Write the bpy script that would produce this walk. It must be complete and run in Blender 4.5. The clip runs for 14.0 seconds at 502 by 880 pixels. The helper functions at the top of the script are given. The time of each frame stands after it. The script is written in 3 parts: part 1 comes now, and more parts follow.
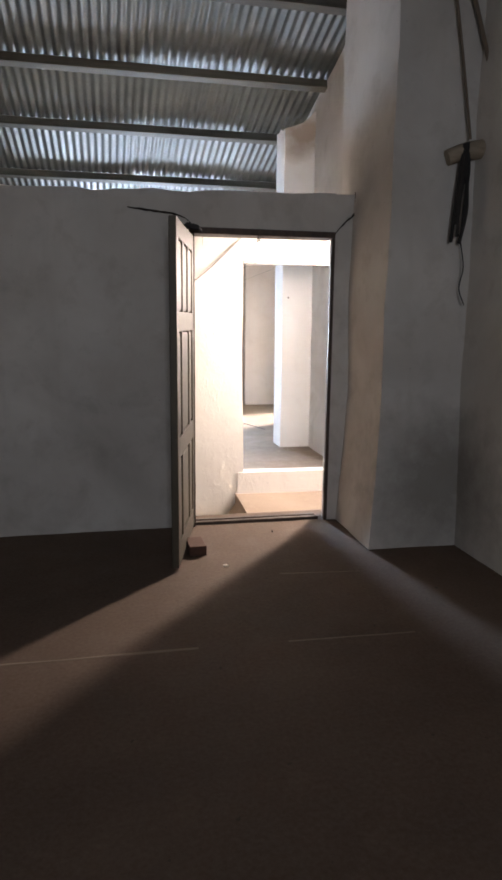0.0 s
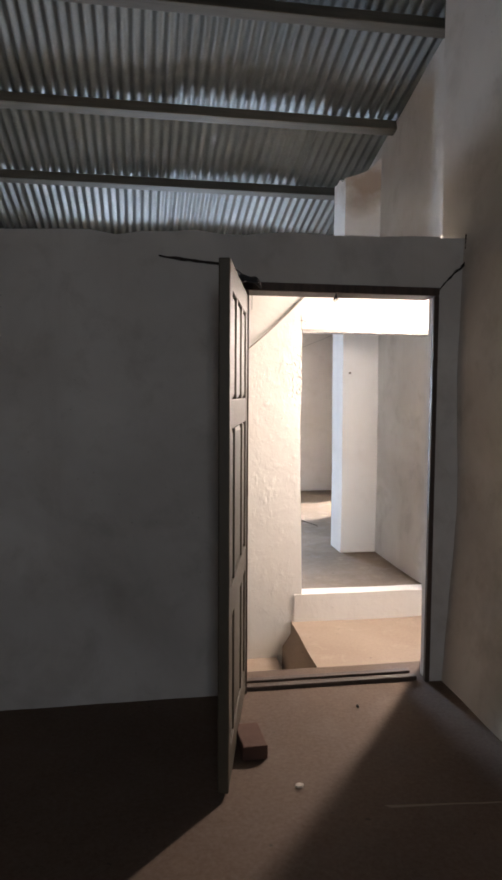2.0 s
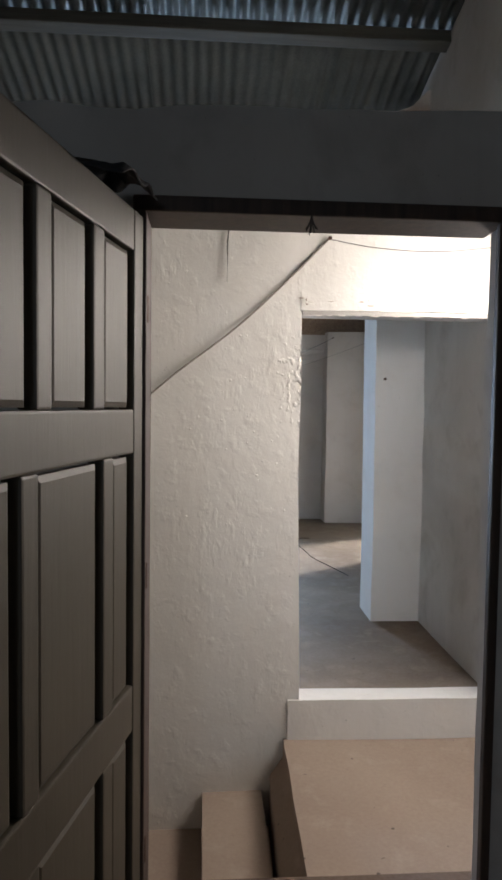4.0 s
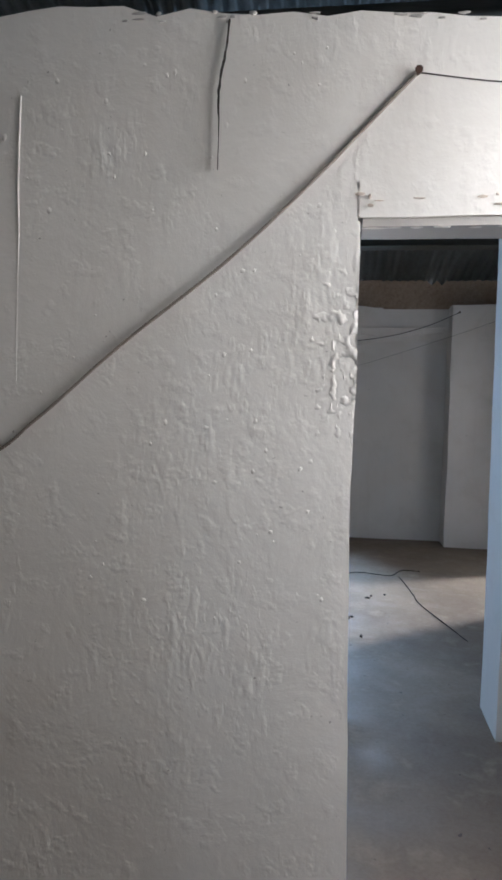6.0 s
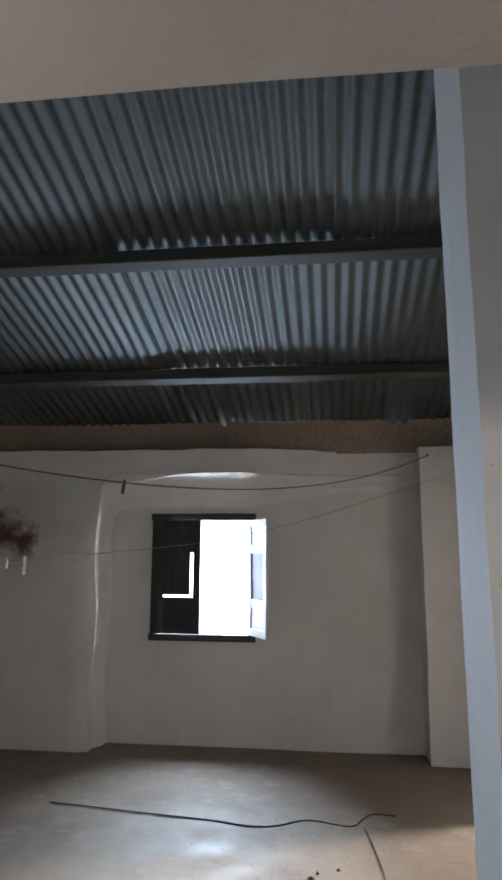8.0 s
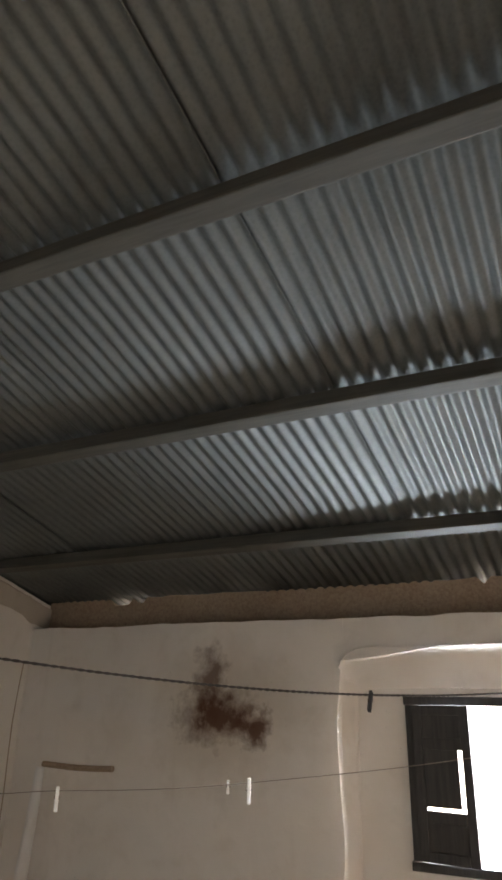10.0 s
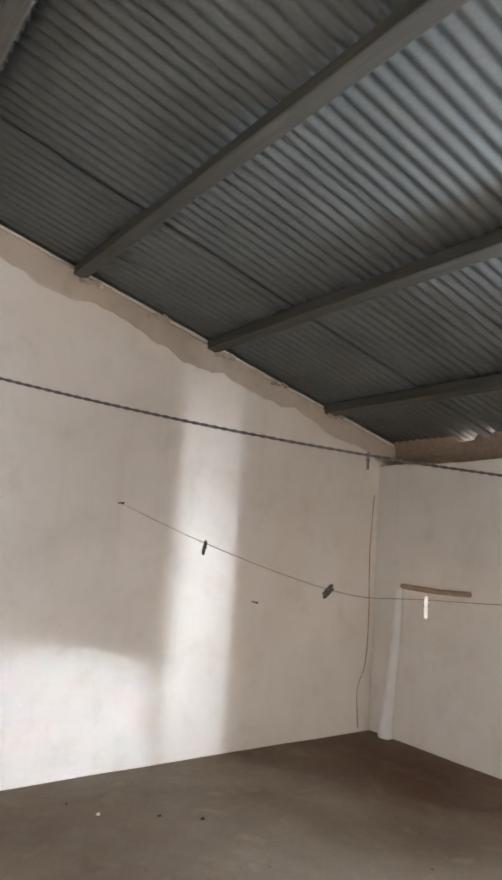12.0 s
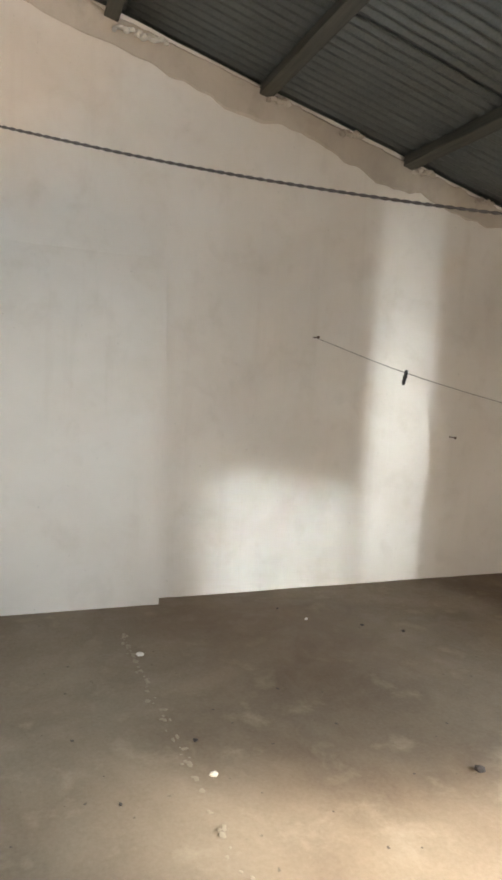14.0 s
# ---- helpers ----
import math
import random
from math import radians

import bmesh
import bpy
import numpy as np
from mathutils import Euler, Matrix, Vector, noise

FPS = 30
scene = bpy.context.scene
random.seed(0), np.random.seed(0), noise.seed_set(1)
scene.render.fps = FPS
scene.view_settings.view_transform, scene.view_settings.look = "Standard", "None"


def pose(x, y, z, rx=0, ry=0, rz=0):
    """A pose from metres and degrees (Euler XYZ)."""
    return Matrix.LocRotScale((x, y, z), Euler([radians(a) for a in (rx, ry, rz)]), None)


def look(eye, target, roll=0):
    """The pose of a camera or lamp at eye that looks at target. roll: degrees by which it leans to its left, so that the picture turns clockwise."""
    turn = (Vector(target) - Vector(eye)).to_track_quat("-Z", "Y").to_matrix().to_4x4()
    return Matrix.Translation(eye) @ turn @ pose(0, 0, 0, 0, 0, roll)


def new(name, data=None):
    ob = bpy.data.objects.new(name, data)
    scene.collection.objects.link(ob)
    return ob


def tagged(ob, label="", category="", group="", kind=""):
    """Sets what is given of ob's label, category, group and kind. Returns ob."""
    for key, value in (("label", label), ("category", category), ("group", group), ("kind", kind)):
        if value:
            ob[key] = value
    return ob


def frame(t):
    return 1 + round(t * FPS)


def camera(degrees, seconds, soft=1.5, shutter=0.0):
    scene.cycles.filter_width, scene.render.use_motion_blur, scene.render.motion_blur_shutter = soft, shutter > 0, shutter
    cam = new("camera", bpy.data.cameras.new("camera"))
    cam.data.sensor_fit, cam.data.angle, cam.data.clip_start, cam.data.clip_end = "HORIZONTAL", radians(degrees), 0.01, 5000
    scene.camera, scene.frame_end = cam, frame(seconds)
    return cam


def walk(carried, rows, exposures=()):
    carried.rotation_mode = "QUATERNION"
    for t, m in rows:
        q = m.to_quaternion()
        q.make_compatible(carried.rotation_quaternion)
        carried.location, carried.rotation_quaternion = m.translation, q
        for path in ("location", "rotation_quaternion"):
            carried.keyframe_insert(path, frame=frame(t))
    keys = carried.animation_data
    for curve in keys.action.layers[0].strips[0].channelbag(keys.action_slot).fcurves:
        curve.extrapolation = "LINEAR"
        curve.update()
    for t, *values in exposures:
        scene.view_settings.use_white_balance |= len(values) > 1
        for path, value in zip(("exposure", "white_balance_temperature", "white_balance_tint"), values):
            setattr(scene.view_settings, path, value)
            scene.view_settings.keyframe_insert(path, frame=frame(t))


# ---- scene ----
cam = camera(41.31, 14.0, soft=3.0)
PATH = [
    (0, look((-0.057, 1.056, 1.415), (0.354, 2.982, 1.062), 0.60)),
    (0.5, look((-0.169, 1.328, 1.426), (0.279, 3.254, 1.128), 0.14)),
    (1, look((-0.076, 1.660, 1.433), (0.191, 3.629, 1.212), 2.05)),
    (1.5, look((-0.009, 1.993, 1.446), (0.175, 3.970, 1.204), 1.76)),
    (2, look((-0.004, 2.348, 1.487), (0.321, 4.316, 1.343), 0.34)),
    (2.2, look((0.022, 2.460, 1.492), (0.355, 4.428, 1.359), 0.42)),
    (4.3, look((0.740, 3.966, 1.472), (0.765, 5.963, 1.374), 0.85)),
    (4.5, look((0.778, 4.104, 1.481), (0.743, 6.101, 1.389), 0.87)),
    (5, look((0.838, 4.509, 1.483), (0.868, 6.509, 1.443), -0.19)),
    (5.5, look((0.949, 4.877, 1.486), (0.898, 6.876, 1.463), 1.10)),
    (6, look((1.064, 5.234, 1.493), (0.810, 7.213, 1.356), 1.19)),
    (6.5, look((1.123, 5.650, 1.475), (0.965, 7.642, 1.407), 0.17)),
    (7, look((1.227, 5.890, 1.425), (1.157, 7.889, 1.394), -1.49)),
    (7.2, look((1.301, 6.032, 1.412), (1.161, 8.026, 1.454), -0.66)),
    (8.2, look((1.44, 6.72, 1.58), (1.20, 8.64, 1.98), 0.5)),
    (9.3, look((1.203, 7.254, 1.761), (0.730, 9.082, 2.419), 1.38)),
    (9.5, look((1.235, 7.263, 1.782), (0.685, 9.058, 2.471), 1.20)),
    (10, look((1.214, 7.237, 1.792), (0.366, 8.889, 2.535), 1.32)),
    (10.5, look((1.175, 7.261, 1.766), (0.047, 8.775, 2.425), 0.78)),
    (11, look((1.144, 7.277, 1.746), (-0.151, 8.687, 2.325), 0.90)),
    (11.5, look((1.132, 7.272, 1.722), (-0.332, 8.562, 2.159), 2.34)),
    (12, look((1.072, 7.304, 1.691), (-0.550, 8.440, 1.970), 3.56)),
    (12.5, look((1.054, 7.304, 1.669), (-0.672, 8.302, 1.830), 2.96)),
    (13, look((1.026, 7.288, 1.635), (-0.767, 8.173, 1.646), 3.31)),
    (13.5, look((0.998, 7.252, 1.603), (-0.842, 8.030, 1.500), 3.58)),
    (14, look((0.990, 7.244, 1.571), (-0.876, 7.935, 1.375), 2.74)),
]
EXPOSURES = [(0.0, 1.3, 7300, 21), (0.7, 1.2, 7300, 22), (1.5, 0.85, 7300, 21), (2.2, 0.6, 7300, 20), (4.3, -0.5, 6300, 13), (5.5, -0.65, 5800, 12), (7.2, -0.9, 5850, 14),
             (9.3, 0.0, 8700, 20), (10.0, 0.3, 8500, 20), (10.5, 1.15, 7900, 20), (11.0, 1.4, 7700, 20), (12.0, 1.35, 7700, 20), (13.0, 1.25, 8000, 18), (14.0, 1.2, 8300, 16)]
walk(cam, PATH, EXPOSURES)

# ---- light: daylight through the side door and the window ----
world = bpy.data.worlds.new("sky")
world.use_nodes = True
scene.world = world
wn = world.node_tree.nodes
sky = wn.new("ShaderNodeTexSky")
sky.sky_type = "NISHITA"
sky.sun_disc = False
sky.sun_elevation = radians(48)
sky.sun_rotation = radians(225)
world.node_tree.links.new(sky.outputs["Color"], wn["Background"].inputs["Color"])
wn["Background"].inputs["Strength"].default_value = 0.1


def area_light(name, m, sx, sy, watts, colour, spread=180):
    data = bpy.data.lights.new(name, "AREA")
    data.shape, data.size, data.size_y, data.energy, data.color = "RECTANGLE", sx, sy, watts, colour
    data.spread = radians(spread)
    ob = new(name, data)
    ob.matrix_world = m
    return ob


sun_data = bpy.data.lights.new("sun", "SUN")
sun_data.energy, sun_data.angle, sun_data.color = 1.0, radians(12), (1.0, 0.96, 0.90)
sun = new("sun", sun_data)
sun.matrix_world = look((-6, -6, 9), (0, 0, 0))

# daylight in the side door: low through the doorway into the dark room, and into the passage
area_light("side_door_daylight", look((2.40, 6.80, 1.80), (0.90, 4.75, 0.40)), 0.10, 1.3, 80, (1.0, 0.93, 0.85))
area_light("side_door_skylight", look((2.60, 6.38, 2.05), (0.6, 6.70, 1.75)), 0.85, 0.95, 22, (1.0, 0.95, 0.87), 130)
# thin lamp added at lintel height, for the crisp lit edge on the post
area_light("side_door_strip_lamp", look((2.085, 6.40, 1.945), (1.35, 7.5, 1.55)), 0.50, 0.05, 11, (1.0, 0.96, 0.90))
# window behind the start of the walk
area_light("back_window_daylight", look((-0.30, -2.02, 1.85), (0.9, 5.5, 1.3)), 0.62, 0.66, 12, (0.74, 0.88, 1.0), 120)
# hall window: sky in the opening, and an unseen lamp added outside that throws a tall strip past the shutters
area_light("window_daylight", look((0.59, 12.57, 1.42), (0.55, 9.5, 1.15)), 0.66, 1.0, 500, (0.53, 0.75, 1.0))
area_light("window_strip_lamp", look((4.0, 14.0, 1.65), (0.48, 12.12, 1.40)), 0.40, 2.7, 200, (0.62, 0.83, 1.0), 60)
# hall's side opening: sky above the yard, the bright yard further off, and light from the opening itself
area_light("hall_opening_sky", look((6.0, 12.4, 3.38), (-1.2, 8.3, 0.0)), 0.45, 0.16, 230, (0.95, 0.98, 0.98), 70)
area_light("hall_opening_yard", look((20.0, 15.1, 5.2), (-3.32, 9.2, 0.4)), 0.9, 0.5, 33, (0.50, 0.76, 1.0), 20)
area_light("hall_opening_daylight", look((3.24, 10.75, 1.25), (-3.0, 9.2, 1.5)), 0.80, 1.3, 15, (0.96, 0.96, 0.95))


# ---- materials ----
def material(name):
    m = bpy.data.materials.new(name)
    m.use_nodes = True
    n, l = m.node_tree.nodes, m.node_tree.links
    return m, n, l, n["Principled BSDF"]


def noise_tex(n, l, coord, scale, detail=6.0, rough=0.6, distort=0.0):
    t = n.new("ShaderNodeTexNoise")
    t.inputs["Scale"].default_value, t.inputs["Detail"].default_value = scale, detail
    t.inputs["Roughness"].default_value, t.inputs["Distortion"].default_value = rough, distort
    l.new(coord, t.inputs["Vector"])
    return t.outputs["Fac"]


def ramp(n, l, fac, stops):
    r = n.new("ShaderNodeValToRGB")
    e = r.color_ramp.elements
    while len(e) < len(stops):
        e.new(0.5)
    for k, (p, c) in zip(e, stops):
        k.position, k.color = p, (*c, 1)
    l.new(fac, r.inputs["Fac"])
    return r.outputs["Color"]


def mix(n, l, fac, a, b, mode="MIX"):
    x = n.new("ShaderNodeMix")
    x.data_type, x.blend_type = "RGBA", mode
    if isinstance(fac, float):
        x.inputs["Factor"].default_value = fac
    else:
        l.new(fac, x.inputs["Factor"])
    for s, v in ((x.inputs["A"], a), (x.inputs["B"], b)):
        if isinstance(v, tuple):
            s.default_value = (*v, 1)
        else:
            l.new(v, s)
    return x.outputs["Result"]


def bump(n, l, b, layers):
    last = None
    for fac, strength, dist in layers:
        k = n.new("ShaderNodeBump")
        k.inputs["Strength"].default_value, k.inputs["Distance"].default_value = strength, dist
        l.new(fac, k.inputs["Height"])
        if last:
            l.new(last, k.inputs["Normal"])
        last = k.outputs["Normal"]
    l.new(last, b.inputs["Normal"])


def spot(n, l, coord, centre, radius, squash=(1, 1, 1), wobble=0.5, scale=5.0):
    """A ragged stain round a place: 1 inside, 0 outside."""
    mp = n.new("ShaderNodeMapping")
    mp.vector_type = "TEXTURE"
    mp.inputs["Location"].default_value = centre
    mp.inputs["Scale"].default_value = [radius * s for s in squash]
    l.new(coord, mp.inputs["Vector"])
    d = n.new("ShaderNodeVectorMath")
    d.operation = "LENGTH"
    l.new(mp.outputs["Vector"], d.inputs[0])
    f = noise_tex(n, l, coord, scale, 5, 0.65)
    a = n.new("ShaderNodeMath")
    a.operation = "MULTIPLY_ADD"
    l.new(f, a.inputs[0])
    a.inputs[1].default_value = wobble * 2
    l.new(d.outputs["Value"], a.inputs[2])
    r = n.new("ShaderNodeMapRange")
    r.inputs["From Min"].default_value, r.inputs["From Max"].default_value = 0.35 + wobble, 1.25 + wobble
    r.inputs["To Min"].default_value, r.inputs["To Max"].default_value = 1.0, 0.0
    l.new(a.outputs[0], r.inputs["Value"])
    return r.outputs["Result"]


def plaster(name, base, dirt, rough_bump=0.5, stains_and_light=(), dirty=0.35, blisters=0.0):
    m, n, l, b = material(name)
    co = n.new("ShaderNodeTexCoord").outputs["Object"]
    big = noise_tex(n, l, co, 0.9, 5, 0.6, 0.4)
    mid = noise_tex(n, l, co, 4.5, 6, 0.62, 0.3)
    fine = noise_tex(n, l, co, 32, 6, 0.65)
    lumps = noise_tex(n, l, co, 16, 3, 0.5, 0.1)
    tall = n.new("ShaderNodeMapping")
    tall.inputs["Scale"].default_value = (9, 9, 0.7)
    l.new(co, tall.inputs["Vector"])
    runs = noise_tex(n, l, tall.outputs["Vector"], 1.0, 4, 0.6)
    col = mix(n, l, ramp(n, l, big, [(0.38, (0, 0, 0)), (0.72, (dirty, dirty, dirty))]), base, dirt)
    col = mix(n, l, ramp(n, l, mid, [(0.52, (0, 0, 0)), (0.8, (dirty, dirty, dirty))]), col, dirt)
    col = mix(n, l, ramp(n, l, runs, [(0.58, (0, 0, 0)), (0.82, (0.22, 0.22, 0.22))]), col, dirt)
    specks = noise_tex(n, l, co, 70, 2, 0.4)
    col = mix(n, l, ramp(n, l, specks, [(0.76, (0, 0, 0)), (0.80, (0.5, 0.5, 0.5))]), col, (0.16, 0.13, 0.10))
    for colour, centre, radius, squash, wobble, amount in stains_and_light:
        s = spot(n, l, co, centre, radius, squash, wobble, 8.0 if amount > 0.7 else 5.0)
        k = n.new("ShaderNodeMath")
        k.operation = "MULTIPLY"
        l.new(s, k.inputs[0])
        k.inputs[1].default_value = amount
        col = mix(n, l, k.outputs[0], col, colour)
    l.new(col, b.inputs["Base Color"])
    b.inputs["Roughness"].default_value = 0.85
    b.inputs["Specular IOR Level"].default_value = 0.25
    layers = []
    if blisters:
        long = n.new("ShaderNodeMapping")
        long.inputs["Scale"].default_value = (1, 1, 0.45)
        l.new(co, long.inputs["Vector"])
        where = ramp(n, l, noise_tex(n, l, co, 2.2, 3, 0.6), [(0.46, (0.03, 0.03, 0.03)), (0.66, (1, 1, 1))])
        for scale, low, high, dist in ((21, 0.54, 0.74, 0.012), (48, 0.58, 0.74, 0.005)):
            raised = ramp(n, l, noise_tex(n, l, long.outputs["Vector"], scale, 2, 0.5, 0.15), [(low, (0, 0, 0)), (high, (1, 1, 1))])
            layers.append((mix(n, l, 1.0, raised, where, "MULTIPLY"), blisters, dist))
    bump(n, l, b, layers + [(mid, rough_bump * 0.35, 0.02), (ramp(n, l, lumps, [(0.55, (0, 0, 0)), (0.8, (1, 1, 1))]), rough_bump * 0.22, 0.008), (fine, rough_bump * 0.25, 0.002)])
    return m


WHITE, DIRT = (0.74, 0.71, 0.66), (0.50, 0.44, 0.37)
BROWN = (0.095, 0.036, 0.017)
plaster_a = plaster("limewash_room", (0.60, 0.58, 0.55), (0.32, 0.29, 0.26), 0.45, dirty=0.6, stains_and_light=[
    ((0.24, 0.22, 0.20), (1.97, 4.87, 0.42), 0.52, (0.9, 1, 0.9), 0.5, 0.85)])
plaster_b = plaster("limewash_passage", WHITE, DIRT, 0.75, dirty=0.16, blisters=0.16)
plaster_c = plaster("limewash_hall", (0.71, 0.655, 0.60), (0.48, 0.41, 0.34), 0.3, [
    ((0.36, 0.27, 0.18), (-1.30, 11.9, 1.75), 0.62, (1.0, 2, 0.8), 0.5, 0.35),
    (BROWN, (-1.38, 11.9, 1.72), 0.30, (1.15, 2, 0.62), 0.9, 0.95),
    (BROWN, (-1.45, 11.9, 1.95), 0.17, (0.8, 2, 1.4), 1.2, 0.8),
    (BROWN, (-1.06, 11.9, 1.64), 0.15, (0.8, 2, 1.0), 1.3, 0.9),
    ((0.50, 0.38, 0.28), (-3.3, 7.35, 3.3), 0.6, (2, 1, 0.8), 0.5, 0.35)])
plaster_post = plaster("limewash_post", (0.70, 0.68, 0.66), (0.52, 0.48, 0.44), 0.3, [
    ((0.26, 0.19, 0.14), (2.0, 8.1, 3.33), 0.26, (1.3, 2, 0.8), 0.5, 0.85), ((0.26, 0.19, 0.14), (1.9, 8.1, 3.15), 0.12, (1.2, 2, 1.0), 0.5, 0.6)])


def earth(name):
    m, n, l, b = material(name)
    co = n.new("ShaderNodeTexCoord").outputs["Object"]
    big, fine = noise_tex(n, l, co, 3, 5), noise_tex(n, l, co, 40, 6, 0.7)
    col = mix(n, l, big, (0.22, 0.135, 0.085), (0.36, 0.26, 0.18))
    l.new(mix(n, l, 0.35, col, ramp(n, l, fine, [(0.3, (0.16, 0.10, 0.07)), (0.7, (0.56, 0.44, 0.33))])), b.inputs["Base Color"])
    b.inputs["Roughness"].default_value = 0.95
    bump(n, l, b, [(big, 0.6, 0.03), (fine, 0.6, 0.008)])
    return m


mud = earth("mud_mortar")
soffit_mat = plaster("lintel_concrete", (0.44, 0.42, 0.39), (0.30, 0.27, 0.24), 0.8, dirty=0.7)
mortar = plaster("old_mortar", (0.49, 0.42, 0.35), (0.32, 0.26, 0.21), 0.6, dirty=0.7)


def cement(name, a, c, pale, gloss=0.62, stains_and_light=()):
    m, n, l, b = material(name)
    co = n.new("ShaderNodeTexCoord").outputs["Object"]
    big, mid, fine = noise_tex(n, l, co, 0.8, 5, 0.6, 0.5), noise_tex(n, l, co, 5, 6, 0.62, 0.3), noise_tex(n, l, co, 55, 5, 0.7)
    col = mix(n, l, ramp(n, l, big, [(0.35, (0, 0, 0)), (0.68, (1, 1, 1))]), a, c)
    col = mix(n, l, ramp(n, l, mid, [(0.55, (0, 0, 0)), (0.78, (0.6, 0.6, 0.6))]), col, pale)
    col = mix(n, l, 0.10, col, ramp(n, l, fine, [(0.3, (0.08, 0.06, 0.05)), (0.7, (0.45, 0.40, 0.34))]))
    crumbs = noise_tex(n, l, co, 24, 2, 0.4)
    col = mix(n, l, ramp(n, l, crumbs, [(0.74, (0, 0, 0)), (0.77, (0.8, 0.8, 0.8))]), col, (0.06, 0.045, 0.035))
    for colour, centre, radius, squash, ragged, amount in stains_and_light:
        k = n.new("ShaderNodeMath")
        k.operation = "MULTIPLY"
        l.new(spot(n, l, co, centre, radius, squash, ragged, 2.5), k.inputs[0])
        k.inputs[1].default_value = amount
        col = mix(n, l, k.outputs[0], col, colour)
    l.new(col, b.inputs["Base Color"])
    l.new(ramp(n, l, mid, [(0.3, (gloss,) * 3), (0.7, (0.9,) * 3)]), b.inputs["Roughness"])
    b.inputs["Specular IOR Level"].default_value = 0.35
    bump(n, l, b, [(mid, 0.25, 0.012), (fine, 0.16, 0.002)])
    return m


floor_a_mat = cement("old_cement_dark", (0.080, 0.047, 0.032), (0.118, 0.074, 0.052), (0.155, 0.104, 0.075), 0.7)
floor_c_mat = cement("old_cement_hall", (0.130, 0.086, 0.055), (0.24, 0.183, 0.128), (0.37, 0.308, 0.23), 0.5, [
    ((0.105, 0.050, 0.028), (-2.5, 11.35, 0.03), 1.05, (1.1, 0.75, 1), 0.5, 0.9), ((0.14, 0.085, 0.055), (-2.95, 8.6, 0.03), 0.55, (0.7, 1.6, 1), 0.6, 0.55),
    ((0.13, 0.08, 0.052), (-2.4, 8.9, 0.03), 0.6, (0.9, 1.4, 1), 0.7, 0.4),
    # faint pale patch: a pool of light tinted into the floor colour
    ((0.45, 0.40, 0.32), (-1.0, 7.9, 0.03), 0.5, (1.0, 0.8, 1), 0.8, 0.12)])
step_mat = cement("dusty_cement_step", (0.26, 0.19, 0.145), (0.32, 0.245, 0.19), (0.40, 0.33, 0.265), 0.8)


def zinc(name):
    m, n, l, b = material(name)
    co = n.new("ShaderNodeTexCoord").outputs["Object"]
    geo = n.new("ShaderNodeNewGeometry")
    big, fine = noise_tex(n, l, co, 1.6, 5, 0.6), noise_tex(n, l, co, 26, 5, 0.7)
    v = n.new("ShaderNodeTexVoronoi")
    v.inputs["Scale"].default_value = 60
    l.new(co, v.inputs["Vector"])
    col = ramp(n, l, big, [(0.3, (0.068, 0.074, 0.072)), (0.7, (0.118, 0.126, 0.121))])
    col = mix(n, l, 0.25, col, ramp(n, l, v.outputs["Distance"], [(0.0, (0.07, 0.074, 0.07)), (0.6, (0.16, 0.165, 0.155))]))
    col = mix(n, l, ramp(n, l, geo.outputs["Random Per Island"], [(0.0, (0, 0, 0)), (1.0, (0.35, 0.35, 0.35))]), col, (0.075, 0.08, 0.075))
    col = mix(n, l, ramp(n, l, fine, [(0.62, (0, 0, 0)), (0.85, (0.5, 0.5, 0.5))]), col, (0.13, 0.11, 0.09))
    l.new(col, b.inputs["Base Color"])
    b.inputs["Metallic"].default_value = 0.45
    l.new(ramp(n, l, fine, [(0.3, (0.54,) * 3), (0.75, (0.74,) * 3)]), b.inputs["Roughness"])
    bump(n, l, b, [(fine, 0.12, 0.004)])
    return m


zinc_mat = zinc("galvanised_sheet")


def wood(name, a, c, rough=0.6, grain=(40, 40, 2.5), paint=None):
    m, n, l, b = material(name)
    co = n.new("ShaderNodeTexCoord").outputs["Object"]
    mp = n.new("ShaderNodeMapping")
    mp.inputs["Scale"].default_value = grain
    l.new(co, mp.inputs["Vector"])
    g = noise_tex(n, l, mp.outputs["Vector"], 1.0, 6, 0.65, 0.6)
    big = noise_tex(n, l, co, 3.5, 4, 0.6)
    col = mix(n, l, ramp(n, l, g, [(0.3, (0, 0, 0)), (0.7, (1, 1, 1))]), a, c)
    if paint:
        col = mix(n, l, ramp(n, l, big, [(0.35, (0.95, 0.95, 0.95)), (0.75, (0.55, 0.55, 0.55))]), col, paint)
    l.new(col, b.inputs["Base Color"])
    b.inputs["Roughness"].default_value = rough
    bump(n, l, b, [(g, 0.25, 0.003), (big, 0.1, 0.01)])
    return m


door_wood = wood("door_varnish", (0.025, 0.018, 0.012), (0.05, 0.038, 0.027), 0.55, paint=(0.070, 0.056, 0.036))
frame_wood = wood("frame_dark", (0.035, 0.022, 0.016), (0.075, 0.045, 0.032), 0.6)
shutter_pale = wood("shutter_pale_paint", (0.30, 0.29, 0.28), (0.40, 0.39, 0.38), 0.6, paint=(0.45, 0.45, 0.44))
shutter_dark = wood("shutter_weathered", (0.022, 0.021, 0.021), (0.05, 0.045, 0.042), 0.7)
purlin_wood = wood("purlin_timber", (0.038, 0.035, 0.028), (0.074, 0.068, 0.055), 0.75, (2.5, 40, 40))
log_wood = wood("log_bare", (0.22, 0.17, 0.12), (0.36, 0.29, 0.22), 0.8, (3, 30, 30))


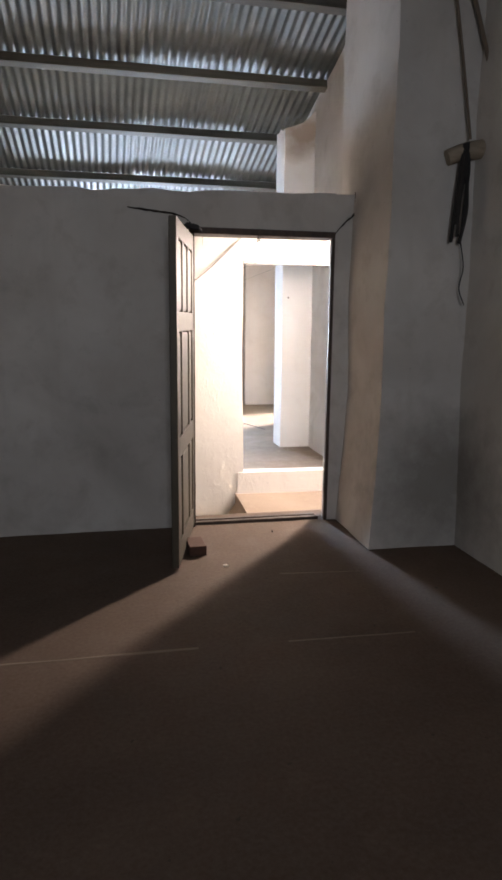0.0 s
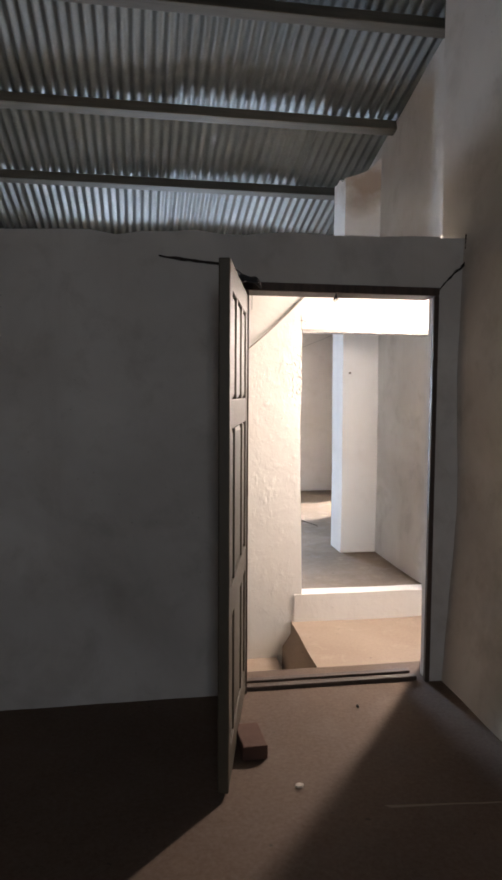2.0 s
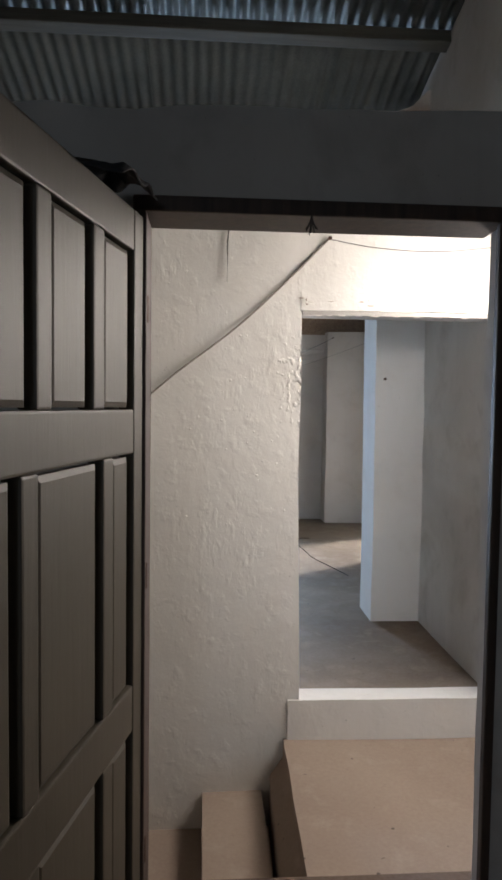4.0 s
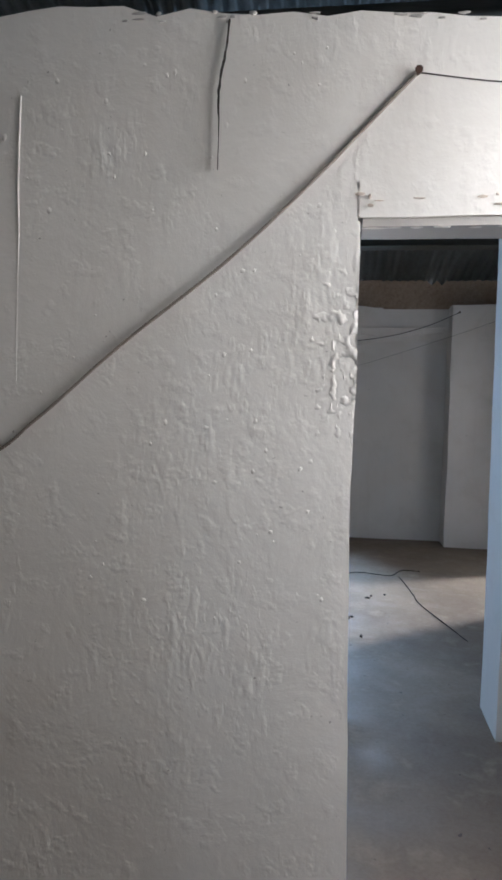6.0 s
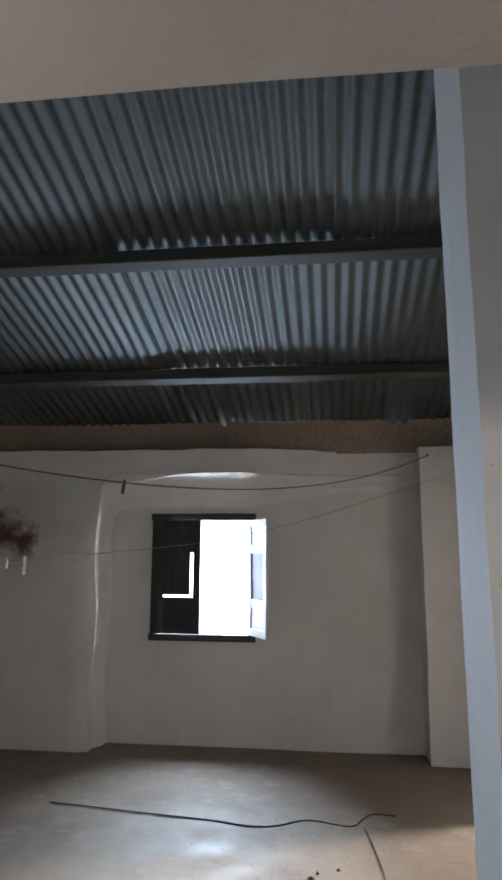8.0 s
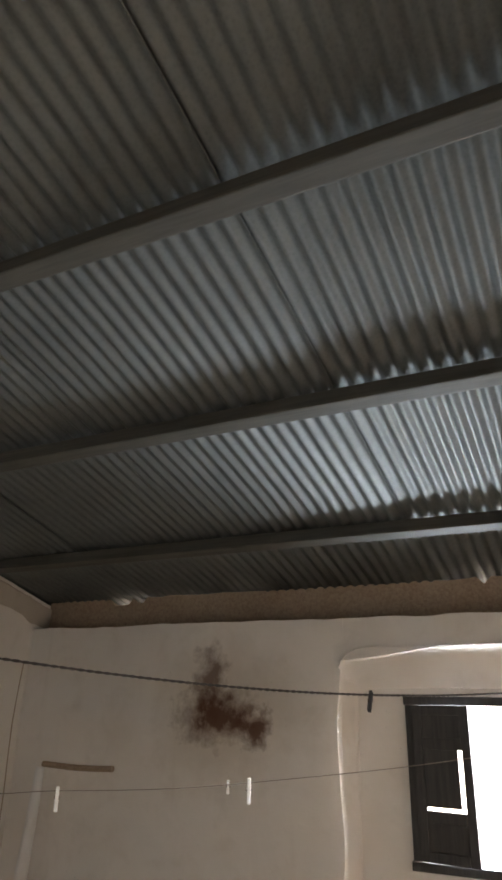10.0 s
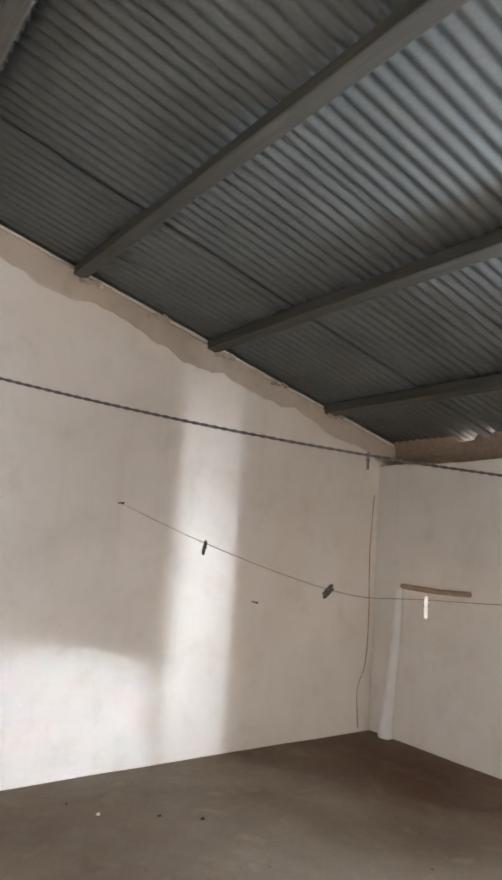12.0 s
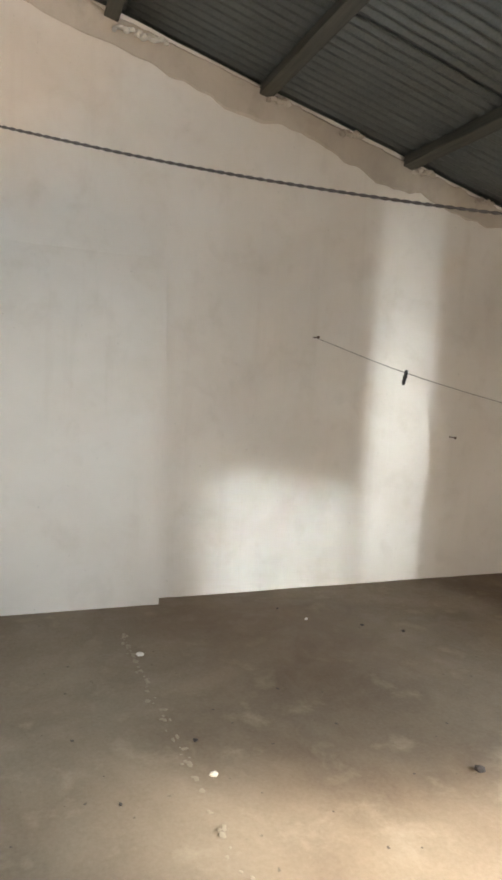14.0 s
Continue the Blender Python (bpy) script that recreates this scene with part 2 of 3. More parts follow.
def plain(name, colour, rough=0.7, metal=0.0, scale=30.0):
    m, n, l, b = material(name)
    co = n.new("ShaderNodeTexCoord").outputs["Object"]
    f = noise_tex(n, l, co, scale, 4, 0.6)
    l.new(mix(n, l, f, tuple(0.7 * v for v in colour), tuple(min(1, 1.25 * v) for v in colour)), b.inputs["Base Color"])
    b.inputs["Roughness"].default_value, b.inputs["Metallic"].default_value = rough, metal
    bump(n, l, b, [(f, 0.3, 0.003)])
    return m


cord_dark = plain("cord_dark", (0.06, 0.05, 0.045))
cord_pale = plain("cable_grey", (0.20, 0.17, 0.14))
rope_mat = plain("rope_black", (0.022, 0.02, 0.02), 0.9)
rope_brown = plain("rope_brown", (0.16, 0.12, 0.09), 0.9)
brick_mat = plain("brick_red", (0.085, 0.040, 0.028), 0.9, scale=18)
crack_mat = plain("crack_shadowy", (0.03, 0.024, 0.02), 1.0)
peg_white = plain("peg_white", (0.80, 0.80, 0.78), 0.4)
peg_dark = plain("peg_dark", (0.035, 0.035, 0.04), 0.5)
iron = plain("iron_rusty", (0.09, 0.05, 0.035), 0.7, 0.5)
rag_mat = plain("rag_black", (0.025, 0.025, 0.028), 0.9)
crumb_mat = plain("crumb_pale", (0.62, 0.57, 0.50), 0.9)
joint_mat = plain("cement_joint", (0.22, 0.17, 0.135), 0.9)
crumb_floor = plain("cement_joint_pale", (0.30, 0.25, 0.19), 0.9)
crumb_dark = plain("crumb_dark", (0.05, 0.04, 0.035), 0.9)

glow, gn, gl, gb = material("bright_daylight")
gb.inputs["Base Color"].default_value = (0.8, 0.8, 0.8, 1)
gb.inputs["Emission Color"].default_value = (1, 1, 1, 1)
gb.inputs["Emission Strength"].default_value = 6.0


# ---- mesh helpers ----
def put(name, bm, mat, parent=None, smooth=False, label=""):
    me = bpy.data.meshes.new(name)
    bm.normal_update()
    bm.to_mesh(me)
    bm.free()
    if smooth:
        me.polygons.foreach_set("use_smooth", [True] * len(me.polygons))
        me.set_sharp_from_angle(angle=radians(38))
    for k in mat if isinstance(mat, (list, tuple)) else (mat,):
        me.materials.append(k)
    ob = new(name, me)
    if parent:
        ob.parent = parent
    return tagged(ob, label=label) if label else ob


def part(name, bm, mat, parent, label="", smooth=False):
    return put(name, bm, mat, parent, smooth, label)


def thing(name, at, label, category, group=""):
    e = new(name)
    e.location = at
    return tagged(e, label, category, group)


def box(bm, x0, x1, y0, y1, z0, z1, bevel=0.0, turn=None):
    r = bmesh.ops.create_cube(bm, size=1.0)["verts"]
    for v in r:
        v.co = Vector(((x0 + x1) / 2 + v.co.x * (x1 - x0), (y0 + y1) / 2 + v.co.y * (y1 - y0), (z0 + z1) / 2 + v.co.z * (z1 - z0)))
    if bevel:
        es = list({e for v in r for e in v.link_edges})
        r = bmesh.ops.bevel(bm, geom=es, offset=bevel, segments=2, affect="EDGES", profile=0.6)["verts"]
    if turn:
        bmesh.ops.transform(bm, matrix=turn, verts=r)
    return r


def wobble(p, amp):
    q = p * 1.1
    a = noise.noise_vector(q) * amp + noise.noise_vector(p * 4.3 + Vector((7, 3, 1))) * amp * 0.35
    return a


def block(bm, x0, x1, y0, y1, z0, z1, step=0.12, amp=0.014, top=None, shape=None, sides="xXyYzZ", topvar=0.0):
    """A plastered block with uneven faces. top(x, y): its upper edge; shape(p): a further change of a point."""
    def line(a, b):
        return np.linspace(a, b, max(2, int(math.ceil((b - a) / step)) + 1))

    xs, ys, zs = line(x0, x1), line(y0, y1), line(z0, z1)
    made = {}

    def vert(x, y, z):
        key = (round(x, 4), round(y, 4), round(z, 4))
        if key not in made:
            zz = z
            if top:
                h = top(x, y)
                zz = z0 + (z - z0) * (h - z0) / (z1 - z0)
            p = Vector((x, y, zz))
            if shape:
                p = shape(p)
            d = wobble(p, amp)
            if topvar and z == z1:
                d.z += topvar * (noise.noise(Vector((x * 5, y * 5, 3))) + 0.6 * noise.noise(Vector((x * 17, y * 17, 5))))
            made[key] = bm.verts.new(p + d)
        return made[key]

    def sheet(us, vs, f, flip):
        for a, b in zip(us[:-1], us[1:]):
            for c, d in zip(vs[:-1], vs[1:]):
                q = [f(a, c), f(b, c), f(b, d), f(a, d)]
                bm.faces.new(q[::-1] if flip else q)

    if "y" in sides:
        sheet(xs, zs, lambda u, w: vert(u, y0, w), False)
    if "Y" in sides:
        sheet(xs, zs, lambda u, w: vert(u, y1, w), True)
    if "x" in sides:
        sheet(ys, zs, lambda u, w: vert(x0, u, w), True)
    if "X" in sides:
        sheet(ys, zs, lambda u, w: vert(x1, u, w), False)
    if "Z" in sides:
        sheet(xs, ys, lambda u, w: vert(u, w, z1), False)
    if "z" in sides:
        sheet(xs, ys, lambda u, w: vert(u, w, z0), True)


def tube(bm, pts, r, seg=7, taper=None, caps=True):
    """A round bar along points."""
    pts = [Vector(p) for p in pts]
    rings = []
    for i, p in enumerate(pts):
        d = (pts[min(i + 1, len(pts) - 1)] - pts[max(i - 1, 0)]).normalized()
        u = d.cross(Vector((0.31, 0.2, 0.93))).normalized()
        w = d.cross(u)
        rr = r * (taper(i / (len(pts) - 1)) if taper else 1)
        rings.append([bm.verts.new(p + (u * math.cos(k * math.tau / seg) + w * math.sin(k * math.tau / seg)) * rr) for k in range(seg)])
    for a, b in zip(rings[:-1], rings[1:]):
        for k in range(seg):
            bm.faces.new((a[k], a[(k + 1) % seg], b[(k + 1) % seg], b[k]))
    if caps:
        bm.faces.new(rings[0][::-1])
        bm.faces.new(rings[-1])


def spline(pts, per=10):
    """A smooth run of points through a few."""
    P = [Vector(p) for p in pts]
    P = [P[0] * 2 - P[1]] + P + [P[-1] * 2 - P[-2]]
    out = []
    for a, b, c, d in zip(P[:-3], P[1:-2], P[2:-1], P[3:]):
        for k in range(per):
            t = k / per
            out.append(0.5 * (2 * b + (c - a) * t + (2 * a - 5 * b + 4 * c - d) * t * t + (3 * b - a - 3 * c + d) * t ** 3))
    return out + [P[-2]]


def rubble(bm, p, size, seed):
    """A small broken lump."""
    rnd = random.Random(seed)
    r = bmesh.ops.create_icosphere(bm, subdivisions=1, radius=1)["verts"]
    s = Vector((size * rnd.uniform(0.6, 1.3), size * rnd.uniform(0.6, 1.3), size * rnd.uniform(0.4, 0.9)))
    for v in r:
        k = rnd.uniform(0.65, 1.1)
        v.co = Vector((v.co.x * s.x * k, v.co.y * s.y * k, v.co.z * s.z * k)) + Vector(p)


# ---- plan ----
XL, XR, XR2 = -3.32, 2.10, 2.90      # left gable, right wall, right wall of the hall
YA0, YA1 = 5.50, 5.75                # partition with the door
YB0, YB1 = 6.92, 7.07                # wall with the open doorway
YP0, YP1 = 8.10, 8.43                # post wall
YW = 12.15                           # window wall
ZC = 0.035                           # floor of the hall
YRIDGE, YBACK = 3.6, -1.8


def sheet_z(y):
    """Height of the roof sheets."""
    return 3.48 - 0.26 * (y - 8.82) if y >= YRIDGE else sheet_z(YRIDGE) - 0.30 * (YRIDGE - y)


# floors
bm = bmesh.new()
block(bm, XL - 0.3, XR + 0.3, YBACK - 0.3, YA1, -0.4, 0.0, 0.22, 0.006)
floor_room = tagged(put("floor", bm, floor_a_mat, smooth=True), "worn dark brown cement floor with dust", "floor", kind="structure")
bm = bmesh.new()
block(bm, XL - 0.3, XR + 0.3, YA1, YB0, -0.9, -0.60, 0.2, 0.008)
tagged(put("floor_passage", bm, step_mat, smooth=True), "dusty cement floor of the low passage", "floor", kind="structure")
bm = bmesh.new()
block(bm, XL - 0.3, XR2 + 0.3, YB0 + 0.02, YW + 0.3, -0.6, ZC, 0.2, 0.006)
tagged(put("floor_hall", bm, floor_c_mat, smooth=True), "worn brown cement floor with pale dusty patches", "floor", kind="structure")

# left gable wall
bm = bmesh.new()
block(bm, XL - 0.35, XL, YBACK, YW + 0.35, -0.6, 4.0, 0.16, 0.016, top=lambda x, y: sheet_z(y) - 0.02)
gable = tagged(put("wall_west", bm, plaster_c, smooth=True), "whitewashed gable wall rising with the roof", "wall", kind="structure")
bm = bmesh.new()
block(bm, XL - 0.02, XL + 0.12, YB1 - 0.02, 8.20, -0.05, 3.3, 0.12, 0.010, top=lambda x, y: sheet_z(y) - 0.06, shape=lambda p: Vector((p.x - (0.16 * min(1.0, max(0.0, p.z - 1.7) / 0.8) if p.x > XL else 0), p.y, p.z)))
tagged(put("wall_pier", bm, plaster_c, smooth=True), "shallow whitewashed pier against the gable wall", "wall", kind="structure")

# right wall with the side door
DY0, DY1, DZ = 6.00, 6.86, 2.60
bm = bmesh.new()
for y0, y1, z0, z1 in ((YBACK, DY0, -0.6, 4.0), (DY1, YP1, -0.6, 4.0)):
    block(bm, XR, XR + 0.36, y0, y1, z0, z1, 0.16, 0.014, top=lambda x, y: sheet_z(y) - 0.02)
block(bm, XR, XR + 0.36, DY0, DY1, DZ, 4.0, 0.16, 0.014, top=lambda x, y: sheet_z(y) - 0.02)
block(bm, XR, XR + 0.36, DY0, DY1, -0.6, -0.16, 0.16, 0.010)
tagged(put("wall_east", bm, plaster_a, smooth=True), "whitewashed side wall with an open doorway", "wall", kind="structure")
bm = bmesh.new()
for y0, y1, z0, z1 in ((YP0, 10.30, -0.6, 4.0), (11.20, YW + 0.12, -0.6, 4.0), (10.30, 11.20, 2.06, 4.0)):
    block(bm, XR2, XR2 + 0.3, y0, y1, z0, z1, 0.2, 0.014, top=lambda x, y: sheet_z(y) - 0.02,
          shape=(lambda p: Vector((p.x, p.y, p.z - 0.15 * (p.y - 10.75) * (1 if p.z < 2.2 else 0)))) if z0 > 1 else None)
tagged(put("wall_east_hall", bm, plaster_c, smooth=True), "whitewashed side wall of the hall", "wall", kind="structure")
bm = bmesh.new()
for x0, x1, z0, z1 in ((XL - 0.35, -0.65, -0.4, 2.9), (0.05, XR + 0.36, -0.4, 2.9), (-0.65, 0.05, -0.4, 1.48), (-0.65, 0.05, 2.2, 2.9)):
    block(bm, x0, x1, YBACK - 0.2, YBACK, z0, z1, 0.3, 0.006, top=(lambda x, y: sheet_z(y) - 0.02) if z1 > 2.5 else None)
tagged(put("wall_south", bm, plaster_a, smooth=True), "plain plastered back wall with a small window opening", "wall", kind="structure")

# partition with the door
DX0, DX1, DTOP = 0.487, 1.40, 2.0
bm = bmesh.new()
atop = lambda x, y: 2.20 + 0.028 * (x + 0.6)
block(bm, XL, DX0, YA0, YA1, -0.05, 2.2, 0.12, 0.014, top=atop, topvar=0.02)
block(bm, DX0, DX1 + 0.052, YA0, 5.655, DTOP, 2.2, 0.12, 0.014, top=atop, topvar=0.01)
block(bm, DX1 + 0.05, 1.60, YA0, 5.60, -0.05, 2.2, 0.12, 0.014, top=atop)
block(bm, DX0, DX1, YA1 - 0.02, YA1, -0.6, -0.01, 0.12, 0.004)
wall_a = tagged(put("wall_partition", bm, plaster_a, smooth=True), "low grey plastered partition with cracks by the lintel", "wall", kind="structure")

# buttress beside the door, up to the roof
bm = bmesh.new()


def lean(p):
    k = max(0.0, 1 - p.z / 0.9)
    return Vector((p.x - 0.06 * k * (1 if p.x < 1.8 else 0), p.y - 0.05 * k * (1 if p.y < 5.2 else 0), p.z))


block(bm, 1.58, XR + 0.02, 4.87, YA1, -0.05, 4.0, 0.10, 0.020, top=lambda x, y: sheet_z(y) - 0.02, shape=lean)
tagged(put("wall_buttress", bm, plaster_a, smooth=True), "thick rounded plaster buttress beside the door", "wall", kind="structure")

# wall with the open doorway
OX, OZ = 1.10, 1.937
bm = bmesh.new()
btop = lambda x, y: 2.46 - 0.045 * max(0.0, x)
block(bm, XL, OX, YB0, YB1, -0.9, 2.46, 0.085, 0.010, top=btop, topvar=0.035,
      shape=lambda p: Vector((p.x + (0.024 * min(1.0, max(0.0, (1.5 - p.z) / 1.4)) if p.x > OX - 0.05 else 0.0), p.y, p.z)))
block(bm, OX, XR, YB0, YB1, OZ, 2.4, 0.085, 0.010, top=btop, topvar=0.03)
wall_b = tagged(put("wall_doorway", bm, plaster_b, smooth=True), "rough whitewashed wall with flaking plaster and ragged top", "wall", kind="structure")

bm = bmesh.new()
block(bm, OX + 0.004, XR, YB0 - 0.0025, YB1 + 0.0025, OZ - 0.004, OZ + 0.075, 0.035, 0.010, topvar=0.03)
part("lintel_beam", bm, plaster_b, wall_b, "chipped whitewashed lintel beam", True)
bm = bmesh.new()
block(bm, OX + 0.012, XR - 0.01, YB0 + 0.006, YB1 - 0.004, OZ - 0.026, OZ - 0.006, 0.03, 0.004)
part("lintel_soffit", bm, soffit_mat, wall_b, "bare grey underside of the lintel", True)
bm = bmesh.new()
tube(bm, spline([(0.228, 6.921, 2.25), (0.220, 6.921, 2.05), (0.221, 6.921, 1.9), (0.216, 6.921, 1.7), (0.212, 6.921, 1.40)], 8), 0.003, 8, lambda t: 1.0 - 0.6 * t)
part("plaster_ridge", bm, plaster_b, wall_b, "thin upright ridge of old plaster", True)
rl = random.Random(12)
for k in range(22):
    x = rl.uniform(0.50, 1.20) if k < 15 else rl.uniform(1.2, 2.0)
    bm = bmesh.new()
    rubble(bm, (0, 0, 0), 1.0, 80 + k)
    a, c = rl.uniform(0.006, 0.022), rl.uniform(0.004, 0.009)
    for v in bm.verts:
        v.co = Vector((v.co.x * a, v.co.y * 0.004, v.co.z * c))
    ob = part("bare_patch", bm, soffit_mat, wall_b, "spot where the whitewash has chipped off")
    ob.location = (x, YB0 - 0.004 + wobble(Vector((x, YB0, 2.42)), 0.010).y, btop(x, 0) - rl.uniform(-0.005, 0.02))
for k in range(11):
    x, y = OX + 0.03 + (0.9 * (k / 11) ** 1.6), YB0 + rl.choice((0.008, 0.011, 0.014))
    bm = bmesh.new()
    rubble(bm, (0, 0, 0), 1.0, 40 + k)
    for v in bm.verts:
        v.co = Vector((v.co.x * rl.uniform(0.015, 0.045), v.co.y * rl.uniform(0.006, 0.014), v.co.z * 0.004))
    ob = part("plaster_chip", bm, plaster_b, wall_b)
    ob.location = (x, y, OZ - 0.029)
for x, z, a, c in ((1.105, 1.985, 0.014, 0.006), (1.128, 1.979, 0.010, 0.012), (1.15, 1.968, 0.022, 0.003), (1.13, 1.957, 0.010, 0.005), (1.245, 1.972, 0.02, 0.0025), (1.39, 1.973, 0.024, 0.004), (1.425, 1.978, 0.005, 0.007), (1.44, 1.955, 0.03, 0.003)):
    bm = bmesh.new()
    rubble(bm, (0, 0, 0), 1.0, int(x * 1000))
    for v in bm.verts:
        v.co = Vector((v.co.x * a, v.co.y * 0.003, v.co.z * c * 1.6))
    ob = part("bare_patch", bm, mortar, wall_b, "spot where the whitewash has chipped off")
    ob.location = (x, YB0 - 0.008 + wobble(Vector((x, YB0, z)), 0.010).y, z)
bm = bmesh.new()
nx, nz = 34, 150
grid = []
for a in range(nx + 1):
    col = []
    for c in range(nz + 1):
        x, z = OX + 0.006 - 0.17 * a / nx, 1.28 + 0.645 * c / nz
        u, w = a / nx, c / nz
        fade = max(0.0, min(1.0, (1 - u) * 2.2)) * max(0.0, min(1.0, math.sin(math.pi * w) * 1.2))
        q = Vector((x * 52, 0, z * 34))
        d = 0.5 + 0.9 * noise.noise(q) + 0.5 * noise.noise(q * 2.6) - 0.5 * u
        d = max(-0.25, min(1.0, d)) * fade
        p = Vector((x, YB0, z))
        col.append(bm.verts.new(p + wobble(p, 0.010) + Vector((0, 0.003 - 0.0065 * d, 0))))
    grid.append(col)
for a in range(nx):
    for c in range(nz):
        bm.faces.new((grid[a][c], grid[a][c + 1], grid[a + 1][c + 1], grid[a + 1][c]))
part("worn_plaster", bm, plaster_b, wall_b, "blistered and chipped plaster along the doorway edge", True)
bm = bmesh.new()
rf = random.Random(5)
for k in range(70):
    z, x = rf.uniform(0.9, 2.35), rf.uniform(0.15, 1.05)
    c0 = len(bm.verts)
    rubble(bm, (0, 0, 0), rf.uniform(0.003, 0.008), k)
    bm.verts.ensure_lookup_table()
    for v in bm.verts[c0:]:
        v.co = Vector((v.co.x + x, v.co.y * 0.3 + YB0 + wobble(Vector((x, YB0, z)), 0.010).y, v.co.z * 1.8 + z))
ob = part("plaster_flakes", bm, plaster_b, wall_b, "loose flakes and blisters of whitewash", True)
tagged(ob, kind="stuff")

# post wall inside
bm = bmesh.new()
ptop = lambda x, y: 3.36 + 0.22 * max(0.0, min(1.0, (x - 1.78) / 0.45))
block(bm, 1.775, XR2, YP0, YP1, -0.05, 3.5, 0.11, 0.012, top=ptop, topvar=0.05)
tagged(put("wall_post", bm, plaster_post, smooth=True), "whitewashed end of a cross wall with a broken top", "wall", kind="structure")

# window wall: a deep niche round the window
WX0, WX1, WZ0, WZ1 = -0.05, 0.80, 0.86, 1.87
bm = bmesh.new()
for x0, x1, z0, z1 in ((-0.42, WX0, -0.05, 2.15), (WX1, XR2, -0.05, 2.15), (WX0, WX1, -0.05, WZ0), (WX0, WX1, WZ1, 2.15)):
    block(bm, x0, x1, YW, YW + 0.075, z0, z1, 0.12, 0.006)


def upper(p):
    k = min(1.0, max(0.0, (p.x - 0.7) / 0.8))
    return Vector((p.x, p.y + (0.20 * k if p.y < YW - 0.1 else 0), p.z + (0.05 * math.sin(p.x * 3) if p.z < 2.3 else 0)))


def left_side(p):
    k = 1.0 if p.x > -0.5 and p.y < YW - 0.1 and p.z < 2.18 else 0.0
    return Vector((p.x - 0.05 * k - 0.02 * k * math.sin(p.z * 5), p.y + 0.03 * k, p.z))


block(bm, XL, -0.40, 11.86, YW + 0.12, -0.05, 2.39, 0.12, 0.012, shape=left_side, topvar=0.01)
block(bm, -0.47, XR2, 11.865, YW + 0.12, 2.15, 2.39, 0.12, 0.012, shape=upper, topvar=0.01)
prev = None
for x in np.linspace(-0.44, 2.2, 60):
    k = min(1.0, max(0.0, (x - 0.7) / 0.8))
    edge = 0.14 * math.exp(-(x + 0.44) / 0.06)
    lo = 1.93 + 0.12 * k - edge
    row = []
    for j in range(9):
        t = j / 8
        p = Vector((x, 11.852 + 0.20 * k + (0.30 - 0.20 * k) * t, 2.19 - edge + (lo - 2.19 + edge) * (t ** 1.7)))
        row.append(bm.verts.new(p + wobble(p, 0.014)))
    if prev:
        for j in range(8):
            bm.faces.new((prev[j], prev[j + 1], row[j + 1], row[j]))
    prev = row
wall_w = tagged(put("wall_north", bm, plaster_c, smooth=True), "stained whitewashed window wall with a deep rounded niche", "wall", kind="structure")
bm = bmesh.new()
GAPS = ((-2.62, -2.40), (-2.36, -2.24), (0.52, 0.60), (1.94, 1.99), (2.02, 2.07))
block(bm, XL, XR2, 12.06, YW + 0.12, 2.37, 2.63, 0.05, 0.008, topvar=0.012,
      top=lambda x, y: sheet_z(y) + 0.012 - (0.05 if any(a < x < c for a, c in GAPS) else 0.0))
tagged(put("wall_plate", bm, mud, smooth=True), "bare brown mud band under the eaves", "wall", kind="structure")
bm = bmesh.new()
block(bm, 2.14, XR2, 11.88, YW, -0.05, 2.39, 0.12, 0.012)
tagged(put("wall_pier_corner", bm, plaster_c, smooth=True), "whitewashed pier in the hall corner", "wall", kind="structure")

# ragged bare band where the gable meets the roof
bm = bmesh.new()
ys = np.linspace(YB1, 12.1, 110)
prev = None
for y in ys:
    lo = 0.26 + 0.10 * noise.noise(Vector((y * 1.7, 0, 0))) + 0.04 * noise.noise(Vector((y * 8, 2, 0)))
    z = sheet_z(y)
    row = [bm.verts.new((XL + o, y, z - d)) for o, d in ((-0.02, lo), (0.008, lo - 0.03), (0.016, lo * 0.5), (0.02, 0.06 + 0.03 * noise.noise(Vector((y * 11, 4, 0)))), (-0.02, 0.03))]
    if prev:
        for a in range(4):
            bm.faces.new((prev[a], row[a], row[a + 1], prev[a + 1]))
    prev = row
tagged(put("trim_gable_mortar", bm, mortar, smooth=True), "ragged greyish brown mortar band under the sloping roof", "mortar", kind="structure")

# ---- roof ----
PITCH = 0.080


def corrugated(bm, x0, x1, y0, y1, lift, amp=0.011):
    cols = int((x1 - x0) / PITCH * 8)
    rows_y = [y0 + (y1 - y0) * k / 6 for k in range(7)]
    grid = []
    for j, y in enumerate(rows_y):
        sag = 0.004 * math.sin(j * 2.1 + x0)
        grid.append([bm.verts.new((x, y, sheet_z(y) + 0.012 + lift + sag + amp * math.cos(math.tau * x / PITCH))) for x in np.linspace(x0, x1, cols + 1)])
    for a, b in zip(grid[:-1], grid[1:]):
        for k in range(cols):
            bm.faces.new((a[k], b[k], b[k + 1], a[k + 1]))


bm = bmesh.new()
JOINTS = [-3.62, -2.32, -1.04, 0.24, 1.52, 2.80, 3.30]
for i, (a, b) in enumerate(zip(JOINTS[:-1], JOINTS[1:])):
    for k, (y0, y1) in enumerate(((YRIDGE, 8.0), (7.9, 12.52))):
        corrugated(bm, a - 0.05, b + 0.03, y0, y1, 0.018 * (i % 2) + 0.004 * (1 - k))
    corrugated(bm, a - 0.05, b + 0.03, YBACK - 0.3, YRIDGE, 0.018 * (i % 2))
roof = tagged(put("ceiling", bm, zinc_mat, smooth=True), "corrugated galvanised roof sheets on timber purlins", "roof", kind="structure")
roof.modifiers.new("thickness", "SOLIDIFY").thickness = 0.002

